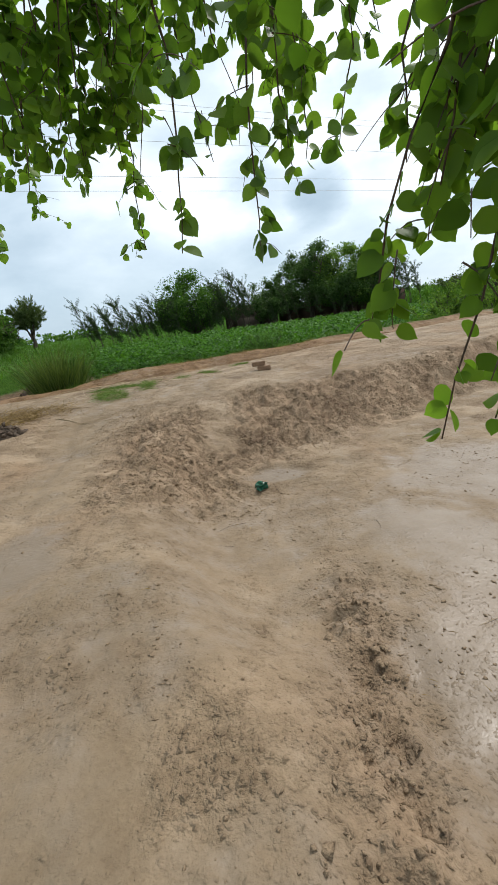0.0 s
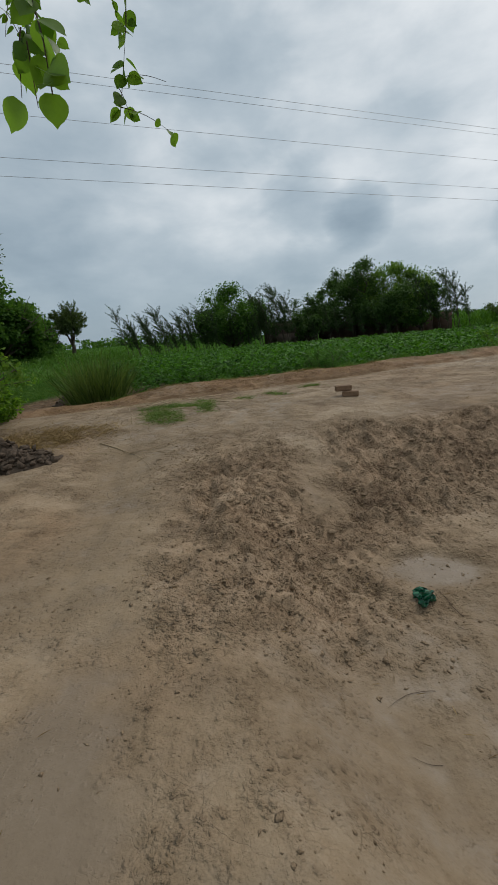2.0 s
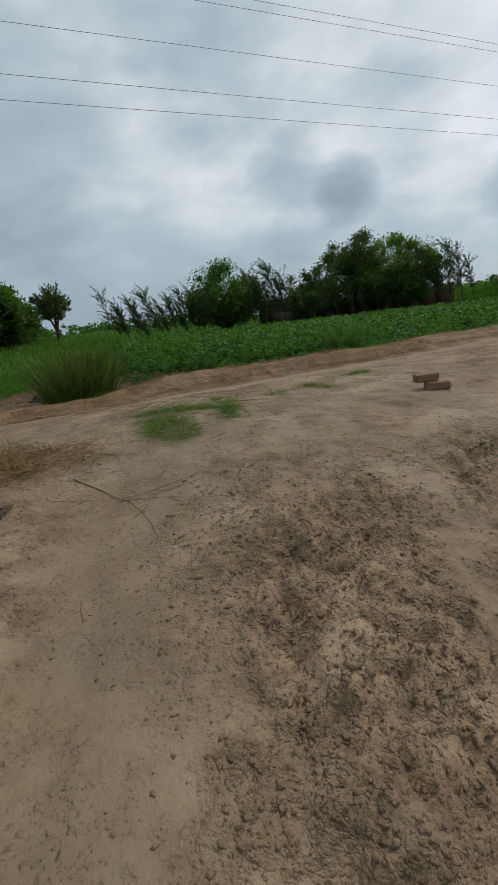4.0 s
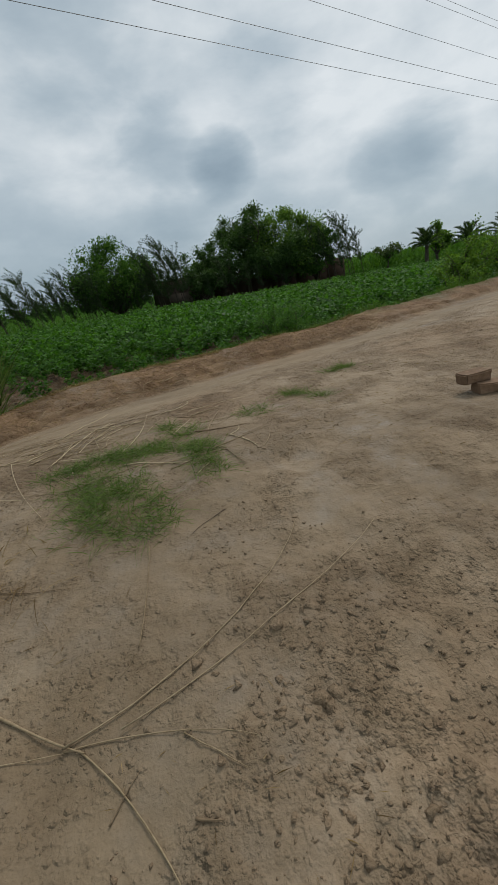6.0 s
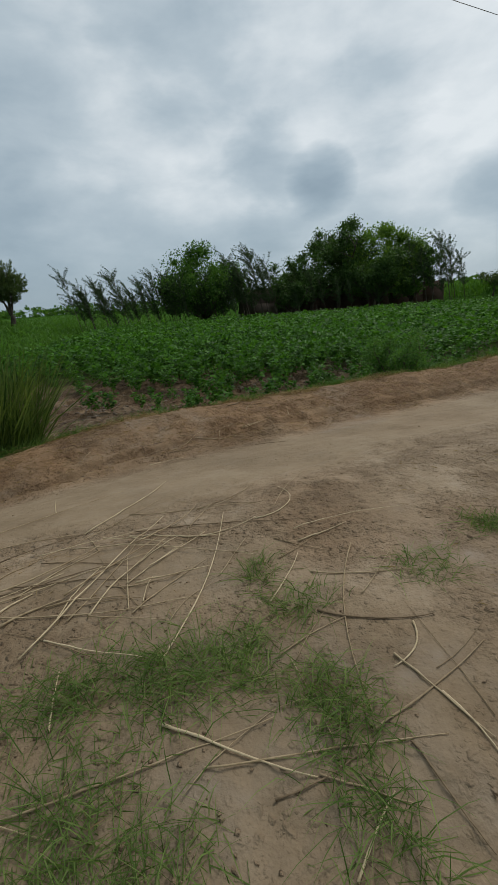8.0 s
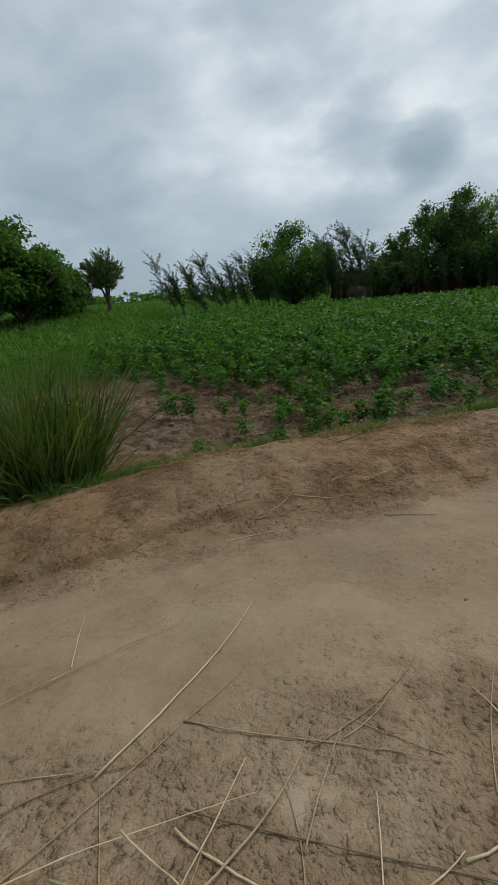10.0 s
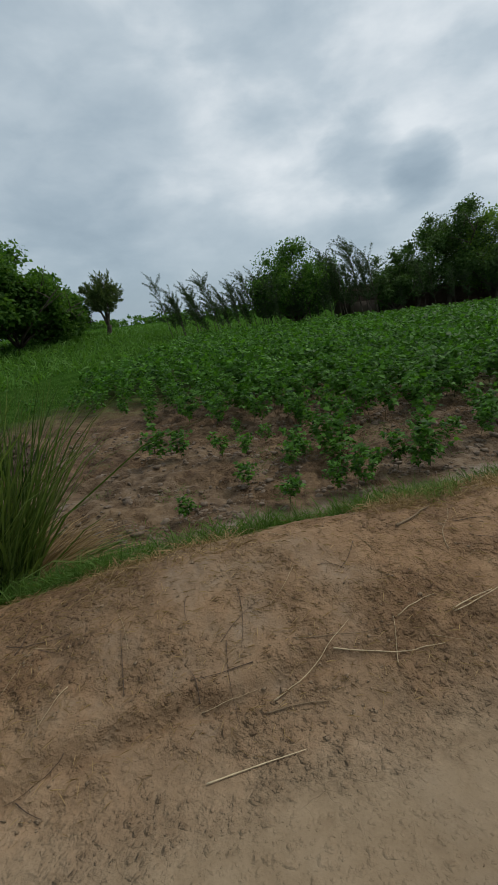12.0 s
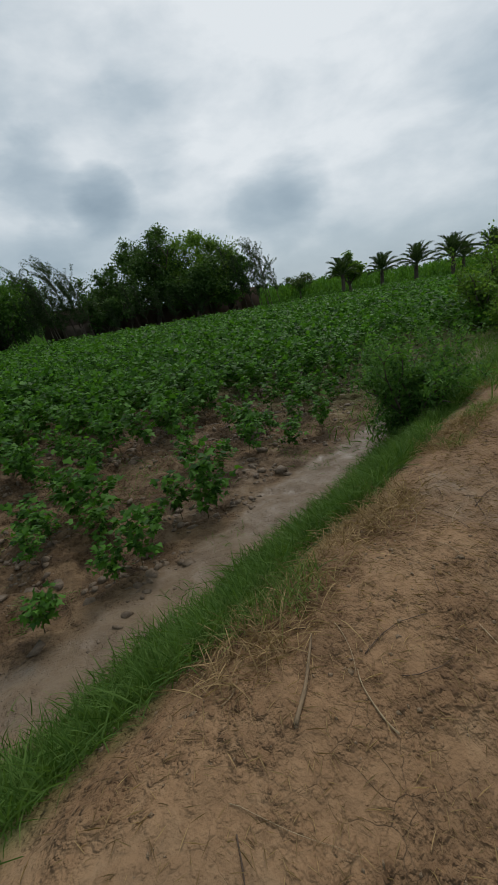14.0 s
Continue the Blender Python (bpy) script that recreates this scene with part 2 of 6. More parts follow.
def leaf_piece_material(name, dark, light):
    """As a leaf's material, but varied from object to object, with a paler midrib."""
    m, t, b = material(name)
    rnd = node(t, "ShaderNodeObjectInfo").outputs["Random"]
    vein = world_noise(t, 160.0, 3).outputs[0]
    f = math_node(t, "ADD", math_node(t, "MULTIPLY", rnd, 0.75), math_node(t, "MULTIPLY", vein, 0.25))
    c = ramp(t, f, [(0.1, dark), (0.5, tuple((a + q) / 2 for a, q in zip(dark, light))), (0.9, light)])
    set_in(t, b, "Base Color", c)
    b.inputs["Roughness"].default_value = 0.42
    b.inputs["Specular IOR Level"].default_value = 0.3
    tr = node(t, "ShaderNodeBsdfTranslucent")
    t.links.new(blend(t, 1.0, c, (1.5, 1.65, 0.7), "MULTIPLY"), tr.inputs[0])
    mix = node(t, "ShaderNodeMixShader", {0: 0.5})
    t.links.new(b.outputs[0], mix.inputs[1])
    t.links.new(tr.outputs[0], mix.inputs[2])
    t.links.new(mix.outputs[0], t.nodes["Material Output"].inputs[0])
    return m


def rough_material(name, dark, light, scale=12.0, rough=0.85, bump=0.4, squash=None, by_object=0.0, distance=0.01):
    m, t, b = material(name)
    a = world_noise(t, scale, 5, 0.6, squash=squash).outputs[0]
    w = world_noise(t, scale * 0.15, 3).outputs[0]
    f = math_node(t, "ADD", math_node(t, "MULTIPLY", a, 0.6), math_node(t, "MULTIPLY", w, 0.4))
    if by_object:
        rnd = node(t, "ShaderNodeObjectInfo").outputs["Random"]
        f = math_node(t, "ADD", f, math_node(t, "MULTIPLY", math_node(t, "SUBTRACT", rnd, 0.5), by_object))
    set_in(t, b, "Base Color", ramp(t, f, [(0.3, dark), (0.7, light)]))
    b.inputs["Roughness"].default_value = rough
    b.inputs["Specular IOR Level"].default_value = 0.3
    bumped(t, b, a, bump, distance)
    return m


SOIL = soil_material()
CLOD = rough_material("clod_soil", (0.17, 0.116, 0.068), (0.33, 0.232, 0.142), 60.0, 0.9, 0.9, None, 0.0, 0.02)
FIELD_CLOD = rough_material("wet_field_soil", (0.07, 0.047, 0.03), (0.20, 0.145, 0.095), 22.0, 0.6, 0.8, None, 0.0, 0.02)
HEAP = rough_material("dark_upturned_soil", (0.035, 0.024, 0.016), (0.13, 0.09, 0.06), 22.0, 0.9, 0.9, None, 0.0, 0.03)
BARK = rough_material("bark", (0.035, 0.027, 0.02), (0.12, 0.095, 0.07), 14.0, 0.9, 0.7, (1, 1, 0.25))
DRY_TWIG = rough_material("dry_twig", (0.11, 0.075, 0.042), (0.26, 0.18, 0.105), 50.0, 0.85, 0.3)
TWIG = rough_material("twig_bark", (0.045, 0.03, 0.02), (0.13, 0.085, 0.055), 60.0, 0.8, 0.3)
STALK = rough_material("dry_stalk", (0.20, 0.135, 0.07), (0.42, 0.32, 0.19), 40.0, 0.7, 0.2, None, 0.35)
REED = rough_material("pale_reed", (0.27, 0.19, 0.10), (0.56, 0.44, 0.27), 40.0, 0.6, 0.2, None, 0.35)
STRAW = leaf_material("dry_straw", (0.13, 0.08, 0.04), (0.40, 0.28, 0.14), 0.7, 0.15)
GRASS = leaf_material("grass_blade", (0.038, 0.088, 0.015), (0.12, 0.195, 0.046), 0.65, 0.3)
DULL_GRASS = leaf_material("dull_grass_blade", (0.05, 0.095, 0.02), (0.19, 0.25, 0.075), 0.6, 0.3)
TALL_GRASS = leaf_material("tall_grass_blade", (0.018, 0.042, 0.008), (0.145, 0.19, 0.05), 0.5, 0.25)
CROP = leaf_material("cotton_leaf", (0.011, 0.042, 0.006), (0.10, 0.235, 0.03), 0.5, 0.32, 0.1)
CROP_STEM = rough_material("cotton_stem", (0.06, 0.05, 0.025), (0.13, 0.11, 0.05), 60.0, 0.7, 0.2)
MAIZE = leaf_material("fodder_leaf", (0.05, 0.12, 0.018), (0.12, 0.235, 0.045), 0.5, 0.3)
FRESH = leaf_material("fresh_leaf", (0.05, 0.105, 0.014), (0.16, 0.27, 0.035), 0.4, 0.5)
FRESH_PIECE = leaf_piece_material("fresh_leaf_piece", (0.05, 0.105, 0.014), (0.16, 0.27, 0.035))
TREE_DARK = leaf_material("dark_leaf", (0.022, 0.052, 0.013), (0.095, 0.165, 0.045), 0.5, 0.25)
TREE_MID = leaf_material("tree_leaf", (0.026, 0.072, 0.013), (0.105, 0.195, 0.040), 0.6, 0.4)
TREE_LIGHT = leaf_material("light_leaf", (0.05, 0.11, 0.016), (0.16, 0.25, 0.05), 0.6, 0.4)
FEATHER = leaf_material("feathery_leaf", (0.045, 0.075, 0.028), (0.13, 0.17, 0.065), 0.6, 0.3)
WEED = leaf_material("weed_leaf", (0.028, 0.08, 0.018), (0.115, 0.22, 0.052), 0.5, 0.4)
WILLOW = leaf_material("sapling_leaf", (0.022, 0.045, 0.018), (0.075, 0.115, 0.045), 0.55, 0.2)
PALM = leaf_material("palm_leaf", (0.025, 0.05, 0.02), (0.085, 0.125, 0.055), 0.5, 0.2)
BRICK = rough_material("fired_brick", (0.10, 0.058, 0.034), (0.24, 0.15, 0.09), 25.0, 0.9, 0.6, None, 0.3)
MUD_WALL = rough_material("mud_brick_wall", (0.06, 0.034, 0.025), (0.12, 0.075, 0.053), 1.6, 0.95, 0.6, (1, 1, 2.5), 0.0, 0.05)
PLASTER = rough_material("mud_plaster", (0.075, 0.055, 0.043), (0.15, 0.115, 0.09), 1.2, 0.95, 0.5, None, 0.0, 0.05)
DARK_WOOD = rough_material("dark_wood", (0.02, 0.016, 0.013), (0.05, 0.04, 0.03), 5.0, 0.8, 0.3)
CABLE = rough_material("cable_metal", (0.26, 0.27, 0.28), (0.36, 0.37, 0.38), 20.0, 0.5, 0.05)


def plastic_material():
    m, t, b = material("green_plastic_film")
    set_in(t, b, "Base Color", ramp(t, world_noise(t, 30.0, 3).outputs[0], [(0.35, (0.0, 0.03, 0.014)), (0.65, (0.003, 0.10, 0.04))]))
    b.inputs["Roughness"].default_value = 0.22
    return m


GREEN_FILM = plastic_material()


# ---- mesh helpers ----
def np_mesh(name, verts, faces, mat, smooth=False):
    """A mesh from an array of corners and one or more arrays of faces, each of one size."""
    if not isinstance(faces, list):
        faces = [faces]
    faces = [np.asarray(f, dtype=np.int32) for f in faces if len(f)]
    me = bpy.data.meshes.new(name)
    verts = np.asarray(verts, dtype=np.float32)
    me.vertices.add(len(verts))
    me.vertices.foreach_set("co", verts.ravel())
    me.loops.add(sum(f.size for f in faces))
    me.loops.foreach_set("vertex_index", np.concatenate([f.ravel() for f in faces]))
    sizes = np.concatenate([np.full(len(f), f.shape[1], dtype=np.int32) for f in faces])
    me.polygons.add(len(sizes))
    me.polygons.foreach_set("loop_start", np.concatenate([[0], np.cumsum(sizes)[:-1]]).astype(np.int32))
    me.polygons.foreach_set("loop_total", sizes)
    if smooth:
        me.polygons.foreach_set("use_smooth", np.ones(len(sizes), dtype=bool))
    me.update(calc_edges=True)
    me.validate()
    me.materials.append(mat)
    return me


def part(name, mesh, parent, label=""):
    ob = new(name, mesh)
    ob.parent = parent
    return tagged(ob, label)


def thing(name, label, category, group="", at=(0, 0, 0), turn=0.0, scale=1.0, kind=""):
    ob = new(name)
    ob.empty_display_size = 0.1
    ob.location, ob.rotation_euler, ob.scale = at, (0, 0, turn), (scale,) * 3
    return tagged(ob, label, category, group, kind)


def ovate(n):
    """A broad leaf with a rounded base, a drawn-out tip and a folded midrib."""
    pts = []
    for k in range(n):
        a = 2 * math.pi * k / n
        x = 0.5 - 0.5 * math.cos(a)
        w = 0.5 * math.sin(a) * (1 + 0.3 * math.cos(a))
        pts.append((1.14 if k == n // 2 else x - (0.04 if k in (1, n - 1) else 0), w, 0.16 * abs(w) - 0.08 * x * x))
    return pts + [(0.45, 0, -0.02)], [(n, k, (k + 1) % n) for k in range(n)]


LEAF_FORMS = {
    "round": ovate(16),
    "lobed": ([(0, 0, 0), (-.08, .34, .02), (.34, .62, .0), (.42, .25, .05), (1.0, 0, -.1), (.42, -.25, .05), (.34, -.62, .0), (-.08, -.34, .02), (.3, 0, .06)],
              [(8, i, (i + 1) % 8) for i in range(8)]),
    "diamond": ([(0, 0, 0), (.45, .42, .07), (1, 0, -.05), (.45, -.42, .07)], [(0, 1, 2), (0, 2, 3)]),
    "lance": ([(0, 0, 0), (.4, .13, .03), (1, 0, -.06), (.4, -.13, .03)], [(0, 1, 2), (0, 2, 3)]),
}


def unit(a):
    return a / np.maximum(np.linalg.norm(a, axis=-1, keepdims=True), 1e-9)


def leaves(rng, at, way, face, size, form="diamond", wide=1.0):
    """Corners and triangles of leaves: at each place, along way, turned to face."""
    pts, tris = LEAF_FORMS[form]
    pts, tris = np.array(pts), np.array(tris)
    at, way, face = np.asarray(at), unit(np.asarray(way)), np.asarray(face)
    side = unit(np.cross(way, face) + 1e-6)
    face = np.cross(side, way)
    size = np.broadcast_to(np.asarray(size), (len(at),))[:, None, None]
    v = at[:, None] + size * (pts[None, :, 0:1] * way[:, None] + wide * pts[None, :, 1:2] * side[:, None] + pts[None, :, 2:3] * face[:, None])
    f = tris[None] + (np.arange(len(at)) * len(pts))[:, None, None]
    return v.reshape(-1, 3), f.reshape(-1, 3)


def tube(path, radii, sides=6):
    """Corners and quads of a tapered tube along a path, closed at its end."""
    path = np.asarray(path, dtype=float)
    radii = np.broadcast_to(np.asarray(radii, dtype=float), (len(path),))
    along = unit(np.gradient(path, axis=0))
    ref = np.where(np.abs(along[:, 2:3]) > 0.9, np.array([[1.0, 0, 0]]), np.array([[0, 0, 1.0]]))
    a = unit(np.cross(along, ref))
    b = np.cross(along, a)
    ang = np.arange(sides) * 2 * np.pi / sides
    v = path[:, None] + radii[:, None, None] * (np.cos(ang)[None, :, None] * a[:, None] + np.sin(ang)[None, :, None] * b[:, None])
    n = len(path)
    i, j = np.meshgrid(np.arange(n - 1), np.arange(sides), indexing="ij")
    k = (j + 1) % sides
    f = np.stack([i * sides + j, i * sides + k, (i + 1) * sides + k, (i + 1) * sides + j], -1).reshape(-1, 4)
    cap = [[(n - 1) * sides + q for q in range(sides)][::1]]
    first = [[q for q in range(sides)][::-1]]
    return v.reshape(-1, 3), f, cap + first


def joined(pieces):
    """Several (corners, faces) as one: returns corners and a list of face arrays by size."""
    vs, by, base = [], {}, 0
    for v, *fs in pieces:
        for f in fs:
            f = np.asarray(f)
            if len(f):
                by.setdefault(f.shape[1], []).append(f + base)
        vs.append(v)
        base += len(v)
    return np.concatenate(vs), [np.concatenate(b) for b in by.values()]


def smooth_step(a, b, x):
    t = np.clip((x - a) / (b - a), 0, 1)
    return t * t * (3 - 2 * t)


def lattice(ix, iy, seed):
    h = (ix.astype(np.int64) * 374761393 + iy.astype(np.int64) * 668265263 + seed * 974634777) & 0x7FFFFFFF
    h = ((h ^ (h >> 13)) * 1274126177) & 0x7FFFFFFF
    return ((h ^ (h >> 16)) & 0xFFFF) / 65535.0


def value_noise(x, y, scale, seed):
    """Smooth noise from -1 to 1 with features of that size in metres."""
    x, y = x / scale, y / scale
    ix, iy = np.floor(x), np.floor(y)
    fx, fy = x - ix, y - iy
    fx, fy = fx * fx * (3 - 2 * fx), fy * fy * (3 - 2 * fy)
    a, b = lattice(ix, iy, seed), lattice(ix + 1, iy, seed)
    c, d = lattice(ix, iy + 1, seed), lattice(ix + 1, iy + 1, seed)
    return 2 * ((a * (1 - fx) + b * fx) * (1 - fy) + (c * (1 - fx) + d * fx) * fy) - 1


def rough_noise(x, y, scale, seed, octaves=4, gain=0.55):
    out, amp = 0, 1.0
    for o in range(octaves):
        ca, sa = math.cos(o * 1.1), math.sin(o * 1.1)
        out = out + amp * value_noise(x * ca - y * sa, x * sa + y * ca, scale / 2 ** o, seed + o * 17)
        amp *= gain
    return out


# ---- the lie of the land ----
# The dirt road runs along (0.9, 0.435); s counts along it and v across it, from its far rim towards the field.
def road_sv(x, y):
    dx, dy = x + 3.25, y - 15.25
    return 0.9 * dx + 0.435 * dy, -0.435 * dx + 0.9 * dy


def from_road(s, v):
    return -3.25 + 0.9 * s - 0.435 * v, 15.25 + 0.435 * s + 0.9 * v


def pit_weights(x, y):
    """How far a place lies in the scraped-out pit, and on its churned slope."""
    a = (x + 0.6) * 0.82 + (y - 4.6) * 0.572
    n = -(x + 0.6) * 0.572 + (y - 4.6) * 0.82
    width = 2.7 - 1.5 * smooth_step(1.5, 5.0, a)
    wob = 0.18 * value_noise(x, y, 1.1, 5)
    down = 1 - smooth_step(0, 1, (n + wob) / width)
    left = 0.75 - 1.75 * smooth_step(0.0, 5.0, y)
    side = smooth_step(-0.55, 0.6, x - left + wob)
    near_end = smooth_step(-3.5, 0.5, y)
    weight = down * side * (0.35 + 0.65 * near_end)
    slope = np.clip(1 - np.abs((n + wob) / width - 0.5) / 0.72, 0, 1) * smooth_step(-0.9, 0.1, x - left - 0.15)
    tongue = np.exp(-(((x + 1.5) / 0.75) ** 2 + ((y - 6.4) / 1.15) ** 2))
    toe = np.exp(-(((x + 0.75) / 0.8) ** 2 + ((y - 4.3) / 0.5) ** 2))
    right_edge = np.exp(-((x - 0.62 - 0.12 * (y - 1.0)) / 0.28) ** 2) * (1 - smooth_step(2.2, 3.2, y))
    ramp_line = np.exp(-((x + 0.48 + 0.12 * (y - 6.5)) / 0.36) ** 2) * smooth_step(5.2, 6.2, y)
    mound = 0.8 * np.exp(-(((x + 1.5) / 0.42) ** 2 + ((y - 5.7) / 1.4) ** 2))
    churn = np.clip(smooth_step(0.1, 0.8, slope) + 0.5 * tongue + 0.7 * mound + 0.9 * toe + 0.75 * right_edge, 0, 1)
    return weight, churn * (1 - 0.8 * ramp_line)


def base_height(x, y):
    s, v = road_sv(x, y)
    upper = -0.17 + 0.32 * smooth_step(5.4, 9.2, y + 0.25 * x) + 0.05 * smooth_step(0.5, 4, x)
    upper = upper - 0.12 * np.exp(-(((x + 3.0) / 0.55) ** 2)) * smooth_step(4.5, 6, y) * (1 - smooth_step(7.0, 8.5, y))
    w, churn = pit_weights(x, y)
    z = upper * (1 - w) - 0.53 * w
    profile = np.interp(v, [-3.6, -2.7, -1.25, -1.05, -0.85, -0.4, 0.0, 0.25, 0.55, 1.2, 1.8, 2.4], [0.09, 0.02, -0.2, -0.21, -0.12, 0.02, 0.07, 0.03, -0.12, -0.68, -0.86, -0.9])
    lower_left = smooth_step(-1.2, -3.6, s)
    profile = profile - 0.22 * lower_left * np.exp(-((v + 0.2) / 1.2) ** 2) + 0.12 * smooth_step(4, 12, s) * (1 - smooth_step(-0.2, 1.0, v))
    k = smooth_step(-3.7, -2.9, v)
    z = z * (1 - k) + profile * k
    # the land beyond the near field: it rises to the west, and a bank carries a track to the east
    far = smooth_step(3, 10, v)
    z = z + far * (1.7 * smooth_step(-17, -33, x) * smooth_step(24, 58, y) + 0.45 * smooth_step(14, 34, x) * smooth_step(30, 55, y))
    z = z + 0.25 * smooth_step(58, 70, y) * far * smooth_step(-20, -8, x)
    z = z + 1.3 * smooth_step(90, 320, np.hypot(x, y)) * (1 - smooth_step(-17, -33, x) * 0.6)
    return z


def clod_relief(x, y, size, seed):
    """Rounded clods of many heights, about that size, with gaps between them."""
    x = x + 0.3 * size * value_noise(x, y, size * 0.7, seed + 5)
    y = y + 0.3 * size * value_noise(x, y, size * 0.7, seed + 6)
    ix, iy = np.floor(x / size), np.floor(y / size)
    out = np.zeros_like(x)
    for i in (-1, 0, 1):
        for j in (-1, 0, 1):
            cx, cy = ix + i, iy + j
            big = lattice(cx, cy, seed + 2)
            d = np.hypot(x / size - cx - lattice(cx, cy, seed), y / size - cy - lattice(cx, cy, seed + 1)) / (0.3 + 0.55 * big)
            out = np.maximum(out, np.sqrt(np.maximum(1 - d * d, 0)) * (0.25 + 0.75 * big))
    return out


def path_rut(y):
    """Where the wheel rut of the trodden path lies, for each y."""
    return np.interp(y, [3.0, 3.7, 4.6, 6.2, 6.9, 7.5, 9.0], [-2.1, -2.26, -2.46, -2.78, -3.12, -3.18, -3.3])


def ground_height(x, y, detail=True):
    x, y = np.asarray(x, dtype=float), np.asarray(y, dtype=float)
    z = base_height(x, y)
    if not detail:
        return z
    s, v = road_sv(x, y)
    w, churn = pit_weights(x, y)
    near = 1 - smooth_step(22, 40, np.hypot(x, y - 8))
    smooth_road = smooth_step(-3.3, -2.7, v) * (1 - smooth_step(-1.15, -0.95, v))
    verge = smooth_step(-1.0, -0.8, v) * (1 - smooth_step(0.4, 0.8, v))
    field = smooth_step(1.3, 2.2, v)
    bare_field = field * smooth_step(2.2, 3.4, v)
    track = np.exp(-((x - path_rut(y)) / 0.4) ** 2) * (1 - smooth_step(8, 9, y)) * smooth_step(2, 4, y)
    calm = (1 - 0.75 * smooth_road) * (1 - 0.8 * track)
    spots = smooth_step(0.15, 0.75, rough_noise(x, y, 0.8, 88, 3))
    z = z + near * rough_noise(x, y, 0.34, 11, 4, 0.5) * (0.013 * calm + 0.055 * churn + 0.008 * verge + 0.026 * bare_field)
    z = z + near * 0.03 * rough_noise(x, y, 1.7, 3, 2) * (1 - 0.7 * smooth_road)
    hollow = np.minimum(rough_noise(x, y, 0.5, 41, 2), -0.35) + 0.35
    z = z + near * 0.03 * hollow * calm
    # clods: thick on the churned slope and in the field, here and there elsewhere
    lumpy = smooth_step(0.15, 0.75, churn + 0.25 * rough_noise(x, y, 0.6, 89, 2))
    close = (np.hypot(x + 1, y - 10) < 16)
    big, small = np.zeros_like(x), np.zeros_like(x)
    big[close], small[close] = clod_relief(x[close], y[close], 0.17, 131), clod_relief(x[close], y[close], 0.085, 137)
    z = z + lumpy * (0.045 * big + 0.04 * small - 0.03 + 0.035 * rough_noise(x, y, 0.16, 141, 3, 0.75)) + bare_field * (0.04 * big + 0.03 * small - 0.03 + 0.014 * rough_noise(x, y, 0.14, 143, 3, 0.7))
    z = z + 0.016 * small * spots * calm * (1 - lumpy) * (1 - field) + 0.007 * small * verge
    z = z + near * (0.35 * smooth_road + verge) * 0.009 * (value_noise(s / 7, v, 0.11, 95) + 0.7 * value_noise(s / 5, v, 0.06, 96))
    # tyre ruts along the road, the last with a ragged lip
    for off, deep in ((-0.88, 0.085), (-2.75, 0.022), (-2.95, 0.015)):
        line = v - off - 0.05 * value_noise(s, s * 0, 1.3, 9) - 0.025 * value_noise(s, s * 0, 0.17, 19)
        z = z - near * deep * np.exp(-(line / 0.045) ** 2) * (0.6 + 0.4 * value_noise(s, v, 0.7, 8))
        z = z + near * 0.4 * deep * np.exp(-((line - 0.09) / 0.05) ** 2) * (0.5 + 0.5 * value_noise(s, v, 0.12, 18))
    line = x - path_rut(y) - 0.04 * value_noise(y, y * 0, 0.9, 4)
    z = z - 0.02 * np.exp(-(line / 0.1) ** 2) * smooth_step(3.2, 4, y) * (1 - smooth_step(7.6, 8.4, y))
    # hoof prints in the field soil
    hoof = np.minimum(value_noise(x, y, 0.21, 61), -0.25) + 0.25
    z = z + near * field * (0.03 + 0.15 * smooth_step(2.2, 3.2, v)) * hoof
    # the trodden mud dries level where water stood
    for px, py, rx, ry, level in PUDDLES:
        k = 1 - smooth_step(0.55, 1.15, np.hypot((x - px) / rx, (y - py) / ry) + 0.16 * value_noise(x, y, 0.45, 77))
        z = z * (1 - k) + (level + 0.004 * value_noise(x, y, 0.3, 78)) * k
    return z


PUDDLES = [(2.75, 4.6, 1.25, 1.15, -0.575), (-1.78, 2.72, 0.42, 0.66, -0.19), (0.35, 4.95, 0.5, 0.3, -0.55), (1.75, 2.2, 1.0, 1.75, -0.5)]


def height_at(x, y):
    return float(ground_height(np.array([x]), np.array([y]))[0])


def grown(start, first, count, factor):
    out, step = [], first
    for _ in range(count):
        start += step
        out.append(start)
        step *= factor
    return np.array(out)


def west_edge(y, v):
    """Where the bare soil ends and the rough grass to the west begins, as an x."""
    return -7.6 - (5.6 + 0.16 * np.maximum(y - 24, 0)) * smooth_step(2.0, 4.5, v)


